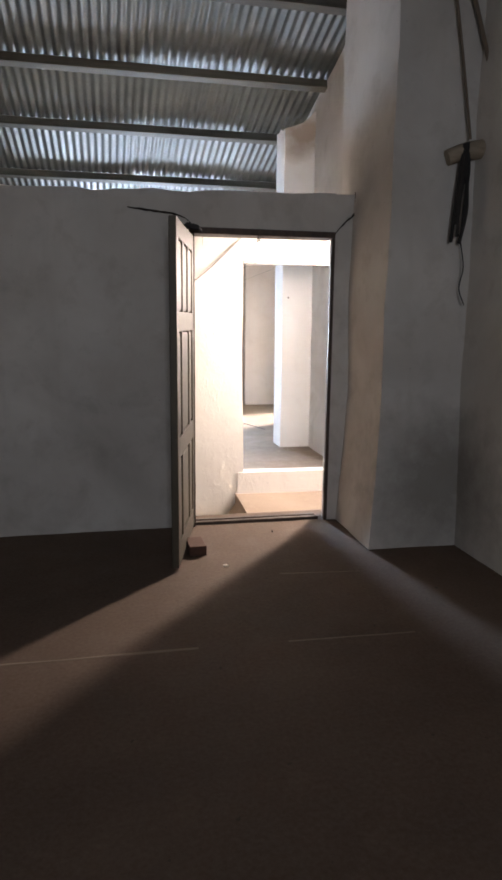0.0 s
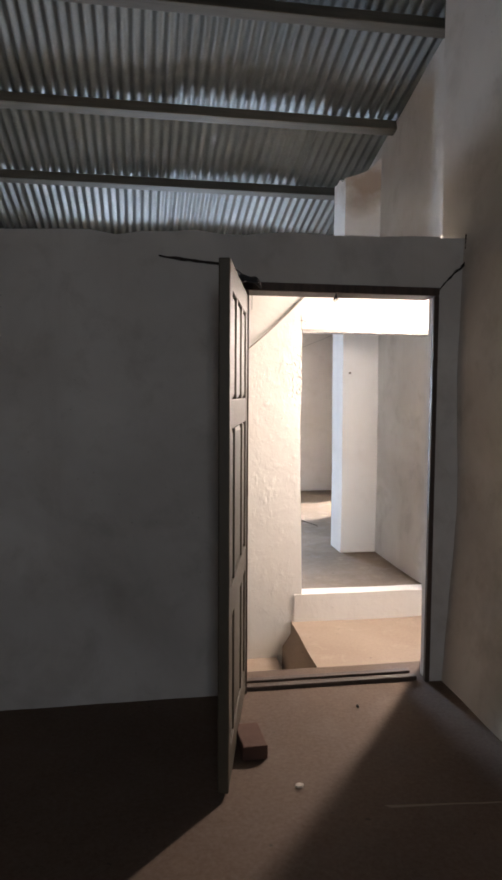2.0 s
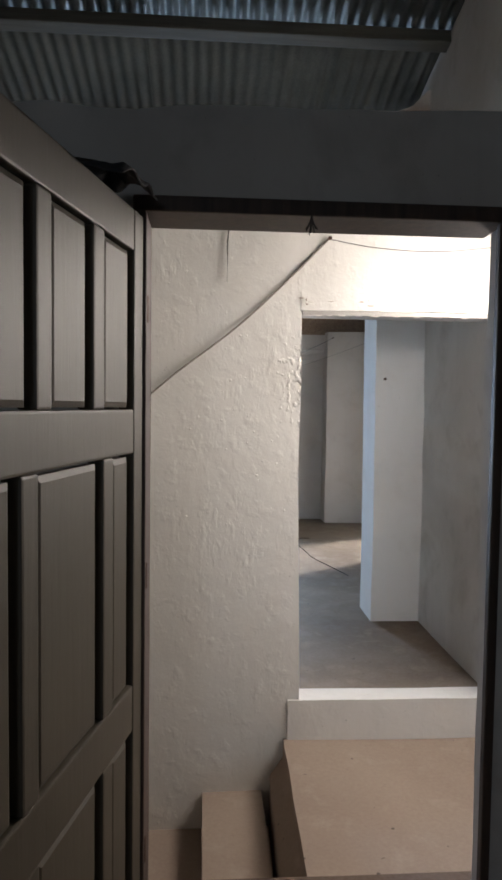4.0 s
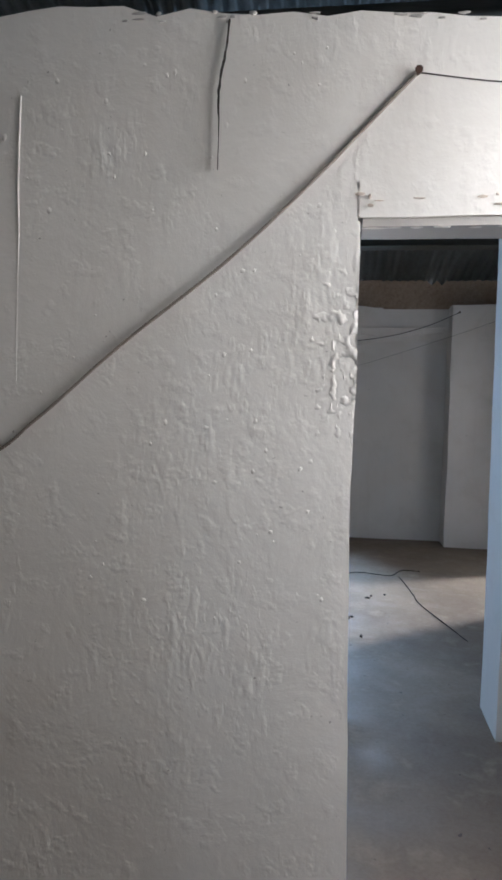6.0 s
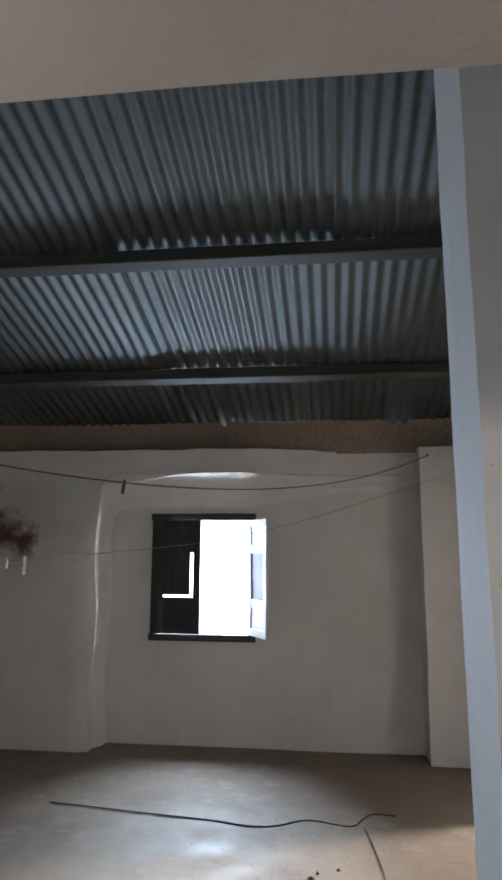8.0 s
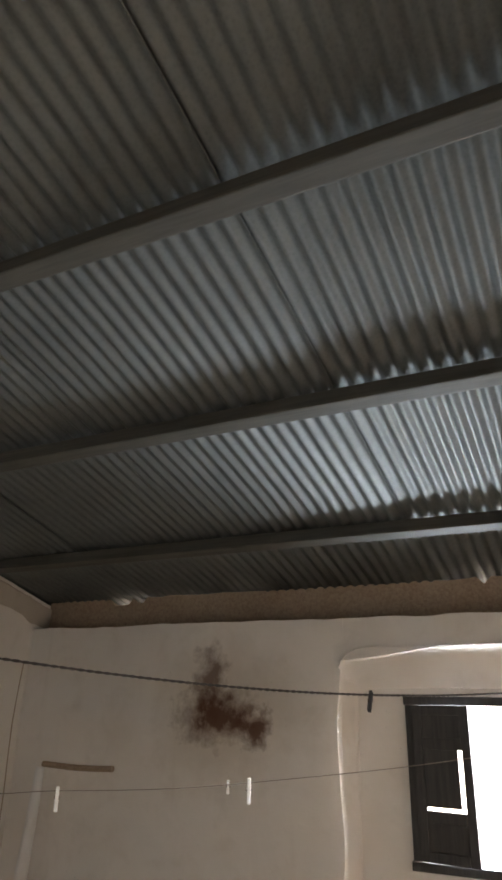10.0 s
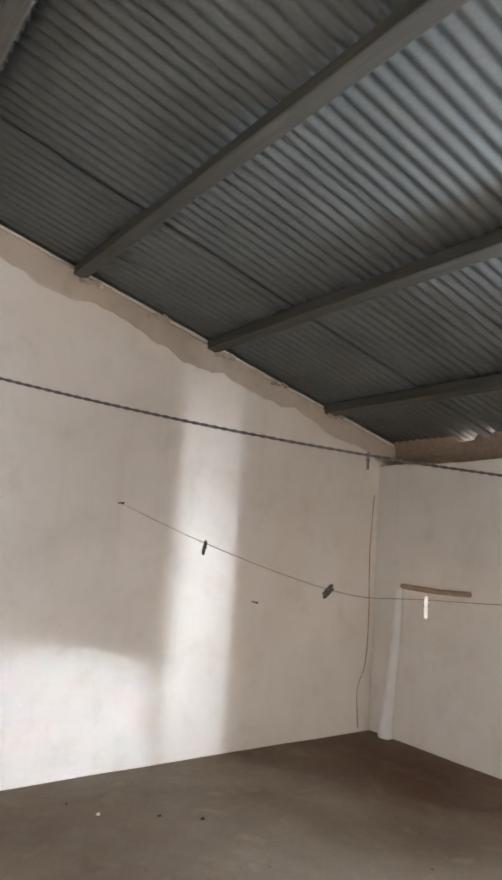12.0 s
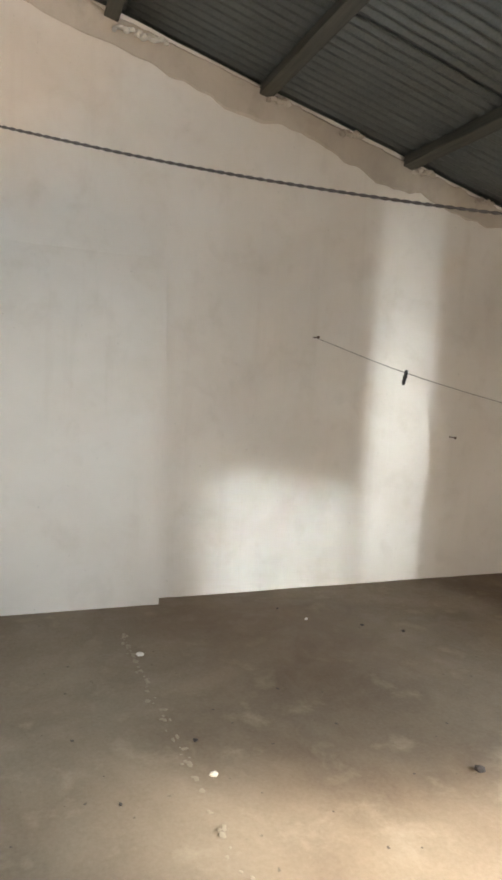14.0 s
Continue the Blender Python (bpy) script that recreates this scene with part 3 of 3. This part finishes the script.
PURLINS = [11.20, 9.96, 8.84, 7.83, 6.80, 5.70, 4.60, 3.5, 2.2, 0.9, -0.4]
for i, y in enumerate(PURLINS):
    bm = bmesh.new()
    box(bm, -3.55, 3.1 if y > YP0 else 2.3, -0.045, 0.045, -0.085, 0.0, 0.008)
    for v in bm.verts:
        v.co.z += 0.006 * noise.noise(Vector((v.co.x * 1.3, y, 0)))
    ob = put("purlin", bm, purlin_wood)
    ob.location = (0, y, sheet_z(y) - 0.004)
    ob.rotation_euler = (-math.atan(0.26) if y > YRIDGE else math.atan(0.30), 0, 0)
    tagged(ob, "dark timber purlin carrying the roof sheets", "beam", "roof purlins")

# ---- passage steps ----
bm = bmesh.new()


def platform_shape(p):
    k = (p.y - YA1) / (YB0 - YA1)
    return Vector((p.x + (0.03 * k - 0.06 * (1 if p.z < -0.3 else 0) if p.x < 1.3 else 0), p.y, p.z))


block(bm, 1.02, XR + 0.3, YA1, YB0, -0.62, -0.16, 0.10, 0.010, shape=platform_shape)
tagged(put("step_platform", bm, step_mat, smooth=True), "dusty cement platform before the doorway", "step", kind="structure")
bm = bmesh.new()
block(bm, OX - 0.03, XR + 0.02, YB0 - 0.012, YB0 + 0.12, -0.25, ZC + 0.004, 0.08, 0.006)
tagged(put("step_riser", bm, plaster_b, smooth=True), "whitewashed riser of the doorway step", "step", kind="structure")
bm = bmesh.new()
block(bm, 0.66, 0.95, 6.30, YB0, -0.62, -0.42, 0.08, 0.012)
tagged(put("step_low", bm, step_mat, smooth=True), "small worn cement step against the white wall", "step", kind="structure")

# outside: ground and bright distance
bm = bmesh.new()
bmesh.ops.create_grid(bm, x_segments=8, y_segments=8, size=60)
ground = put("ground", bm, cement("yard_earth", (0.30, 0.24, 0.18), (0.38, 0.31, 0.24), (0.45, 0.38, 0.30)))
ground.location = (0, 0, -0.95)
tagged(ground, "dry earth yard around the house", "ground", kind="structure")
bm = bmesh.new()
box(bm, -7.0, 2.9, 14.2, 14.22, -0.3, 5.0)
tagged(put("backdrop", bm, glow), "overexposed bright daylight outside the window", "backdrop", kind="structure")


# ---- the door ----
def panelled_leaf(parent, width, height, thick, rows_z, cols, mat, gap=0.012, stile=0.085):
    """Stiles, rails and raised panels; the leaf lies along +x from its hinge, its faces at y = 0 and -thick."""
    def bar(name, x0, x1, z0, z1, t=0.0):
        b = bmesh.new()
        box(b, x0, x1, -thick + t, -t, z0, z1, 0.006)
        return part(name, b, mat, parent)

    bar("stile", 0, stile, 0, height)
    bar("stile", width - stile, width, 0, height)
    zs = [0.0] + [v for r in rows_z for v in r] + [height]
    for a, b in zip(zs[0::2], zs[1::2]):
        bar("rail", stile, width - stile, a, b, 0.001)
    for (z0, z1), c in zip(rows_z, cols):
        inner = width - 2 * stile - (len(c) - 1) * 0.06
        x0 = stile
        for k, share in enumerate(c):
            w = inner * share / sum(c)
            if k:
                bar("muntin", x0, x0 + 0.06, z0, z1, 0.001)
                x0 += 0.06
            b = bmesh.new()
            box(b, x0 + 2.2 * gap, x0 + w - gap * 0.3, -thick * 0.72, -thick * 0.28, z0 + gap * 0.4, z1 - gap * 0.6)
            fs = [f for f in b.faces if abs(f.normal.y) > 0.9]
            bmesh.ops.inset_individual(b, faces=fs, thickness=min(w * 0.14, 0.018), depth=0.006)
            part("panel", b, mat, parent)
            x0 += w


leaf = thing("wooden_door", (DX0 + 0.012, YA0 + 0.01, 0.02), "open panelled wooden door leaf with worn varnish", "door")
panelled_leaf(leaf, 0.87, 1.93, 0.042, [(0.13, 0.62), (0.74, 1.33), (1.44, 1.83)], [(1, 2.2, 1), (1, 2.2, 1), (1, 1, 1)], door_wood)
leaf.rotation_euler = (0, 0, math.atan2(4.64 - 5.51, 0.298 - 0.499))
for z in (0.25, 1.0, 1.7):
    b = bmesh.new()
    box(b, -0.007, 0.007, -0.007, 0.007, z - 0.035, z + 0.035, 0.003)
    part("hinge", b, iron, leaf, "rusty iron hinge")

frame_door = thing("door_frame", (0, 0, 0), "dark wooden door frame with a worn sill", "door frame")
tagged(frame_door, kind="structure")
for nm, v in (("jamb", (DX0 - 0.02, DX0 + 0.016, YA0 - 0.012, YA0 + 0.15, 0, 1.965)), ("jamb", (DX1 + 0.030, DX1 + 0.056, YA0 - 0.012, YA0 + 0.018, 0, 1.965)),
              ("head", (DX0 - 0.02, DX1 + 0.056, YA0 - 0.014, 5.662, 1.965, 2.006)), ("sill", (DX0, DX1, YA0 + 0.02, YA0 + 0.06, -0.01, 0.022)), ("sill", (DX0, DX1, YA0 + 0.11, YA0 + 0.15, -0.01, 0.014))):
    b = bmesh.new()
    box(b, *v, 0.006)
    part(nm, b, frame_wood, frame_door)

# black rag lying on the leaf's top edge
b = bmesh.new()
bmesh.ops.create_grid(b, x_segments=14, y_segments=8, size=0.5)
for v in b.verts:
    x, y = v.co.x * 0.24, v.co.y * 0.15
    v.co = Vector((x, y, 0.03 - 6.0 * y * y + 0.03 * noise.noise(Vector((x * 22, y * 22, 1))) - 2.0 * max(0, x) ** 2))
rag = put("black_rag", b, rag_mat, smooth=True)
rag.modifiers.new("cloth", "SOLIDIFY").thickness = 0.004
rag.location, rag.rotation_euler = (0.44, 5.27, 1.965), leaf.rotation_euler
tagged(rag, "crumpled black rag lying over the door's top edge", "rag")

# brick that holds the door
b = bmesh.new()
box(b, -0.052, 0.052, -0.10, 0.10, 0, 0.058, 0.006)
for v in b.verts:
    v.co += noise.noise_vector(v.co * 30) * 0.003
brick = put("loose_brick", b, brick_mat)
brick.location, brick.rotation_euler = (0.440, 5.00, 0.002), (0, 0, 0.03)
tagged(brick, "loose red brick holding the open door", "brick")

# pebble and crumbs
for k, (x, y, z, s, mt, lb) in enumerate(((0.577, 4.696, 0.008, 0.016, crumb_mat, "pale plaster crumb lying on the floor"), (1.0, 5.28, 0.006, 0.012, crumb_dark, "small dark crumb on the floor"),
                                          (-2.443, 7.938, ZC + 0.008, 0.022, crumb_mat, "pale plaster crumb lying on the floor"), (-1.55, 8.0, ZC + 0.006, 0.014, crumb_dark, "small dark crumb on the floor"),
                                          (-1.222, 7.638, ZC + 0.006, 0.013, crumb_dark, "small dark crumb on the floor"), (-1.045, 9.044, ZC + 0.007, 0.022, crumb_dark, "small dark crumb on the floor"),
                                          (-1.30, 8.005, ZC + 0.006, 0.018, crumb_mat, "pale plaster crumb lying on the floor"), (-2.939, 8.942, ZC + 0.006, 0.014, crumb_dark, "small dark crumb on the floor"),
                                          (-2.547, 9.355, ZC + 0.006, 0.016, crumb_dark, "small dark crumb on the floor"), (-2.40, 9.56, ZC + 0.006, 0.018, crumb_dark, "small dark crumb on the floor"),
                                          (-2.72, 9.05, ZC + 0.006, 0.014, crumb_mat, "pale plaster crumb lying on the floor"),
                                          (1.17, 9.57, ZC + 0.006, 0.022, crumb_dark, "small dark crumb on the floor"), (1.20, 9.60, ZC + 0.006, 0.015, crumb_dark, "small dark crumb on the floor"),
                                          (1.248, 9.244, ZC + 0.006, 0.017, crumb_dark, "small dark crumb on the floor"), (1.01, 9.258, ZC + 0.006, 0.012, crumb_dark, "small dark crumb on the floor"),
                                          (1.32, 10.035, ZC + 0.006, 0.018, crumb_dark, "small dark crumb on the floor"), (1.45, 10.137, ZC + 0.006, 0.016, crumb_dark, "small dark crumb on the floor"),
                                          (1.35, 10.09, ZC + 0.006, 0.012, crumb_dark, "small dark crumb on the floor"))):
    b = bmesh.new()
    rubble(b, (0, 0, 0), s, k)
    ob = put("plaster_crumb", b, mt)
    ob.location = (x, y, z)
    tagged(ob, lb, "crumb", "crumbs on the floors")


# ---- cracks, cables and fixings on the walls ----
def crack(parent, pts, w, axis, mat=None, name="crack"):
    """A thin irregular dark seam, a few millimetres proud of a wall."""
    rnd = random.Random(len(pts) + int(pts[0][2] * 100))
    ps = spline(pts, 6)
    b = bmesh.new()
    prev = None
    for i, p in enumerate(ps):
        t = i / (len(ps) - 1)
        ww = w * (0.35 + 0.65 * math.sin(math.pi * min(1, t * 1.1 + 0.1)) ** 0.5) * rnd.uniform(0.6, 1.2)
        d = (ps[min(i + 1, len(ps) - 1)] - ps[max(i - 1, 0)]).normalized()
        side = d.cross(Vector(axis)).normalized() * ww
        p = p + side * rnd.uniform(-0.5, 0.5)
        row = [b.verts.new(p - side), b.verts.new(p + side)]
        if prev:
            b.faces.new((prev[0], row[0], row[1], prev[1]))
        prev = row
    ob = part(name, b, mat or crack_mat, parent)
    k = ob.modifiers.new("depth", "SOLIDIFY")
    k.thickness = 0.006
    k.offset = 0
    return ob


crack(wall_a, [(0.08, 5.492, 2.11), (0.22, 5.49, 2.095), (0.40, 5.49, 2.075), (0.48, 5.49, 2.03)], 0.007, (0, 1, 0))
crack(wall_a, [(1.585, 5.485, 2.27), (1.59, 5.485, 2.14), (1.52, 5.488, 2.07), (1.44, 5.49, 1.98)], 0.007, (0, 1, 0))
crack(wall_b, [(0.775, 6.912, 2.41), (0.765, 6.912, 2.33), (0.75, 6.912, 2.24), (0.752, 6.912, 2.16), (0.75, 6.912, 2.05)], 0.0026, (0, 1, 0))
crack(floor_room, [(0.20, 4.50, -0.001), (0.7, 4.54, -0.001), (1.32, 4.49, -0.001)], 0.009, (0, 0, 1), joint_mat, "joint")
crack(floor_room, [(-0.9, 3.76, -0.001), (0.3, 3.75, -0.001), (1.3, 3.72, -0.001)], 0.008, (0, 0, 1), joint_mat, "joint")
hall_floor = bpy.data.objects["floor_hall"]
ZF = ZC + 0.005
crack(hall_floor, [(-0.3, 10.82, ZF), (0.35, 10.72, ZF), (0.71, 10.67, ZF), (0.96, 10.615, ZF), (1.12, 10.64, ZF), (1.28, 10.74, ZF), (1.52, 10.68, ZF), (1.60, 10.80, ZF), (1.66, 10.88, ZF), (1.79, 10.87, ZF)], 0.0055, (0, 0, 1))
crack(hall_floor, [(1.60, 10.66, ZF), (1.626, 10.487, ZF), (1.66, 10.2, ZF), (1.68, 9.97, ZF), (1.79, 9.59, ZF), (1.88, 9.28, ZF)], 0.003, (0, 0, 1))
rt = random.Random(31)
b = bmesh.new()
for k in range(70):
    t = rt.random() ** 1.2
    shift = rt.gauss(0, 0.014)
    c0 = len(b.verts)
    rubble(b, (0, 0, 0), rt.uniform(0.005, 0.017), 300 + k)
    b.verts.ensure_lookup_table()
    for v in b.verts[c0:]:
        v.co = Vector((v.co.x * 1.4 - 2.75 + 2.1 * t, v.co.y + 7.885 + 0.07 * t + shift, ZC + 0.002 + v.co.z * 0.2))
tagged(part("dust_trail", b, crumb_floor, hall_floor, "broken trail of pale cement dust"), kind="stuff")
crack(gable, [(XL + 0.016, 11.80, 2.12), (XL + 0.018, 11.765, 1.60), (XL + 0.018, 11.78, 1.0), (XL + 0.018, 11.755, 0.62), (XL + 0.018, 11.67, 0.40), (XL + 0.018, 11.69, 0.08)], 0.0035, (1, 0, 0), mud)


def cable(name, pts, r, mat, label, per=12, strands=1):
    b = bmesh.new()
    ps = spline(pts, per)
    if strands == 1:
        tube(b, ps, r, 6)
    else:
        for s in range(strands):
            turned = []
            for i, p in enumerate(ps):
                d = (ps[min(i + 1, len(ps) - 1)] - ps[max(i - 1, 0)]).normalized()
                u = d.cross(Vector((0.31, 0.2, 0.93))).normalized()
                a = i * 1.35 + s * math.tau / strands
                turned.append(p + (u * math.cos(a) + d.cross(u) * math.sin(a)) * r * 0.6)
            tube(b, turned, r * 0.62, 5)
    return tagged(put(name, b, mat, smooth=True), label, "cable")


cable("wall_cable", [(-0.9, 6.911, 0.75), (0.05, 6.911, 1.26), (0.273, 6.911, 1.415), (0.50, 6.911, 1.61), (0.781, 6.911, 1.828), (1.0, 6.911, 2.03), (1.227, 6.911, 2.261)], 0.0045, cord_pale, "grey cable strung slantwise across the white wall")
cable("thin_wire", [(1.227, 6.90, 2.261), (1.45, 6.89, 2.225), (1.75, 6.89, 2.215), (2.08, 6.89, 2.25)], 0.0018, cord_dark, "thin sagging wire along the lintel")
cable("clothes_line", [(2.190, 11.860, 2.310), (1.900, 11.390, 2.156), (1.611, 10.921, 2.031), (1.321, 10.451, 1.936), (1.032, 9.981, 1.871), (0.742, 9.511, 1.837), (0.453, 9.042, 1.832), (0.163, 8.572, 1.857), (-0.126, 8.102, 1.911), (-0.416, 7.632, 1.996), (-0.705, 7.163, 2.111), (-0.744, 7.100, 2.128)], 0.0033, cord_dark, "dark twisted clothes line sagging across the hall", 60, 2)
cable("clothes_line", [(2.86, 11.9, 2.36), (2.01, 11.43, 2.03), (0.9, 10.74, 1.66), (-0.123, 9.892, 1.509), (-0.80, 9.55, 1.465), (-1.211, 9.386, 1.464), (-2.283, 9.374, 1.621), (-3.30, 9.276, 1.85)], 0.0018, cord_pale, "thin clothes line tied to a nail in the gable wall")


def peg(p, mat, label, turn=0.0, size=1.0, tilt=0.0):
    e = thing("clothes_peg", p, label, "clothes peg", "pegs on the clothes lines")
    for s in (-1, 1):
        b = bmesh.new()
        box(b, -0.006, 0.006, s * 0.006 - 0.004, s * 0.006 + 0.004, -0.055, 0.022, 0.002)
        part("prong", b, mat, e)
    b = bmesh.new()
    tube(b, [(-0.009, 0, -0.012), (0.009, 0, -0.012)], 0.006, 8)
    part("spring", b, iron, e, "rusty wire spring")
    e.rotation_euler = (tilt, 0, turn)
    e.scale = (size,) * 3
    return e


peg((0.588, 9.261, 1.825), peg_dark, "dark clothes peg hanging from the twisted line", 0.6, 0.8, 0.5)
peg((0.028, 8.353, 1.874), peg_dark, "dark clothes peg hanging from the twisted line", 0.8, 0.5, 0.4)
peg((-2.283, 9.374, 1.61), peg_dark, "dark clothes peg on the thin line", 1.2, 1.3, 0.8)
peg((-1.211, 9.386, 1.465), peg_dark, "dark clothes peg on the thin line", 1.2, 1.4, 1.1)
peg((-0.80, 9.55, 1.455), peg_white, "white clothes peg on the thin line", 0.7, 1.15, 0.1)
peg((-0.123, 9.892, 1.50), peg_white, "white clothes peg on the thin line", 0.5, 1.2, 0.0)
peg((-0.20, 9.86, 1.50), peg_white, "white clothes peg on the thin line", 0.5, 0.9, 0.9)


def nail(p, d, label):
    b = bmesh.new()
    p, d = Vector(p), Vector(d)
    tube(b, [p - d * 0.02, p + d * 0.05], 0.005, 7)
    tube(b, [p + d * 0.05, p + d * 0.056], 0.010, 8)
    return tagged(put("nail", b, iron), label, "nail", "nails in the walls")


nail((-3.30, 9.276, 1.85), (1, 0, 0), "rusty nail holding the thin clothes line")
nail((2.19, 11.87, 2.31), (0, -1, 0), "rusty nail holding the twisted clothes line")
nail((-0.744, 7.070, 2.128), (0, 1, 0), "rusty nail holding the twisted clothes line")
nail((1.232, 6.915, 2.265), (0, -0.4, 0), "rusty nail at the cable's end")
nail((-3.30, 10.484, 1.16), (1, 0, 0), "bent rusty nail in the gable wall")
nail((1.83, 8.09, 1.66), (0, -0.35, 0), "rusty nail in the white post")

# twigs under the lintel of the partition
b = bmesh.new()
for k in range(7):
    a = k * 0.9
    tube(b, [(0, 0, 0.03), (0.012 * math.cos(a), 0.012 * math.sin(a), 0.0), (0.035 * math.cos(a), 0.03 * math.sin(a), -0.022 - 0.008 * (k % 3))], 0.0035, 5)
ob = put("twig_knot", b, rope_mat)
ob.location, ob.scale = (0.925, 5.485, 1.945), (0.45, 0.45, 0.7)
tagged(ob, "knot of dark twigs hanging under the lintel", "twigs")

# log end, ropes and a black strap on the buttress
b = bmesh.new()
tube(b, spline([(1.90, 4.84, 2.36), (2.02, 4.82, 2.40), (2.2, 4.80, 2.42)], 6), 0.055, 12, lambda t: 0.8 + 0.25 * t)
ob = put("wooden_peg_log", b, log_wood, smooth=True)
tagged(ob, "bare log stub fixed across the wall as a peg", "log")
strap = thing("black_strap_bundle", (1.99, 4.80, 2.40), "bundle of black straps hanging from a log stub", "straps")
for k in range(8):
    rnd = random.Random(k)
    ox, oy = rnd.uniform(-0.035, 0.03), rnd.uniform(-0.05, -0.005)
    ln = rnd.uniform(0.32, 0.58)
    b = bmesh.new()
    tube(b, spline([(ox * 0.4, oy, 0.03), (ox, oy, -0.1), (ox * 1.4 + rnd.uniform(-0.02, 0.02), oy, -ln * 0.6), (ox * 1.6 - 0.02, oy, -ln)], 5), 0.011, 6)
    part("strap", b, rope_mat, strap, smooth=True)
b = bmesh.new()
tube(b, spline([(0.0, -0.01, -0.5), (0.03, -0.01, -0.66), (0.01, -0.01, -0.78), (0.05, -0.01, -0.88)], 6), 0.004, 5)
part("loose_end", b, rope_mat, strap)
for k, (x0, x1) in enumerate(((1.90, 2.24), (1.83, 2.02))):
    b = bmesh.new()
    tube(b, spline([(x0, 4.80, 3.45), ((x0 + x1) / 2 + 0.01, 4.815, 2.98), (x1, 4.80, 2.46)], 8), 0.013 - 0.005 * k, 7)
    tagged(put("hanging_rope", b, rope_brown, smooth=True), "brown rope hanging slantwise down the wall", "rope", "ropes on the buttress")

# plastered chase and slot in the hall's window wall
b = bmesh.new()
tube(b, spline([(-3.00, 11.835, 1.30), (-3.01, 11.825, 1.0), (-3.05, 11.82, 0.5), (-3.10, 11.82, 0.04)], 8), 0.055, 10, lambda t: 0.6 + 0.55 * t)
ob = tagged(put("plaster_chase", b, plaster_post, smooth=True), "plastered ridge over a pipe running down the wall", "pipe")
b = bmesh.new()
tube(b, spline([(-2.97, 11.835, 1.325), (-2.6, 11.83, 1.315), (-2.27, 11.835, 1.325)], 6), 0.022, 8)
tagged(put("wall_rail", b, mud, smooth=True), "short brown wooden rail set in the wall", "rail")

# lumps of mortar on the gable's top edge
for k, (y, d) in enumerate(((8.075, 0.10), (8.9, 0.10), (9.45, 0.08), (10.05, 0.09), (10.6, 0.08), (11.25, 0.08), (7.9, 0.13))):
    b = bmesh.new()
    for j in range(5):
        rubble(b, (0.02, 0.035 * (j - 2), 0.012 * (j % 2)), 0.035, k * 7 + j)
    ob = put("mortar_lump", b, crumb_mat if k in (0, 6) else mortar)
    ob.location = (XL + 0.03, y, sheet_z(y) - d)
    tagged(ob, "broken mortar lump where the wall meets the roof", "mortar", "mortar lumps under the roof")


# ---- the window ----
win = thing("window_frame", (0, 0, 0), "weathered wooden window frame in a deep niche", "window")
tagged(win, kind="structure")
for nm, v in (("jamb", (WX0 - 0.01, WX0 + 0.045, YW - 0.02, YW + 0.07, WZ0, WZ1)), ("jamb", (WX1 - 0.04, WX1 + 0.01, YW - 0.02, YW + 0.07, WZ0, WZ1)),
              ("head", (WX0 - 0.02, WX1 + 0.02, YW - 0.022, YW + 0.07, WZ1 - 0.045, WZ1 + 0.012)), ("sill", (WX0 - 0.02, WX1 + 0.02, YW - 0.03, YW + 0.07, WZ0 - 0.015, WZ0 + 0.04))):
    b = bmesh.new()
    box(b, *v, 0.006)
    part(nm, b, shutter_dark, win)


def shutter(name, at, angle, mirror, mat, panel_mat, label, slit):
    e = thing(name, at, label, "shutter", "window shutters")
    W, H, T = 0.375, 0.92, 0.03

    def bar(nm, x0, x1, z0, z1, t=0.0):
        b = bmesh.new()
        box(b, *(sorted((mirror * x0, mirror * x1))), -T / 2 + t, T / 2 - t, z0, z1, 0.004)
        return part(nm, b, panel_mat if nm == "panel" and 0.2 < z0 < 0.6 else mat, e)

    bar("stile", 0, 0.06, 0, H)
    bar("stile", W - 0.06, W, 0, H)
    for z0, z1 in ((0, 0.06), (0.22, 0.29), (0.65, 0.72), (0.86, H)):
        bar("rail", 0.06, W - 0.06, z0, z1, 0.001)
    for z0, z1 in ((0.06, 0.22), (0.29, 0.65), (0.72, 0.86)):
        gap = 0.028 if slit and z0 == 0.29 else 0.0
        bar("panel", 0.06, W - 0.06 - gap, z0 + gap * 0.7, z1, 0.009)
    e.rotation_euler = (0, 0, angle)
    return e


shutter("window_shutter", (WX1 - 0.03, YW - 0.035, WZ0 + 0.045), radians(119), -1, shutter_pale, shutter_dark, "open pale painted wooden shutter with grey panels", False)
shutter("window_shutter", (WX0 + 0.045, YW - 0.035, WZ0 + 0.045), radians(-5), 1, shutter_dark, shutter_dark, "half-closed dark shutter with a slit beside its panel", True)
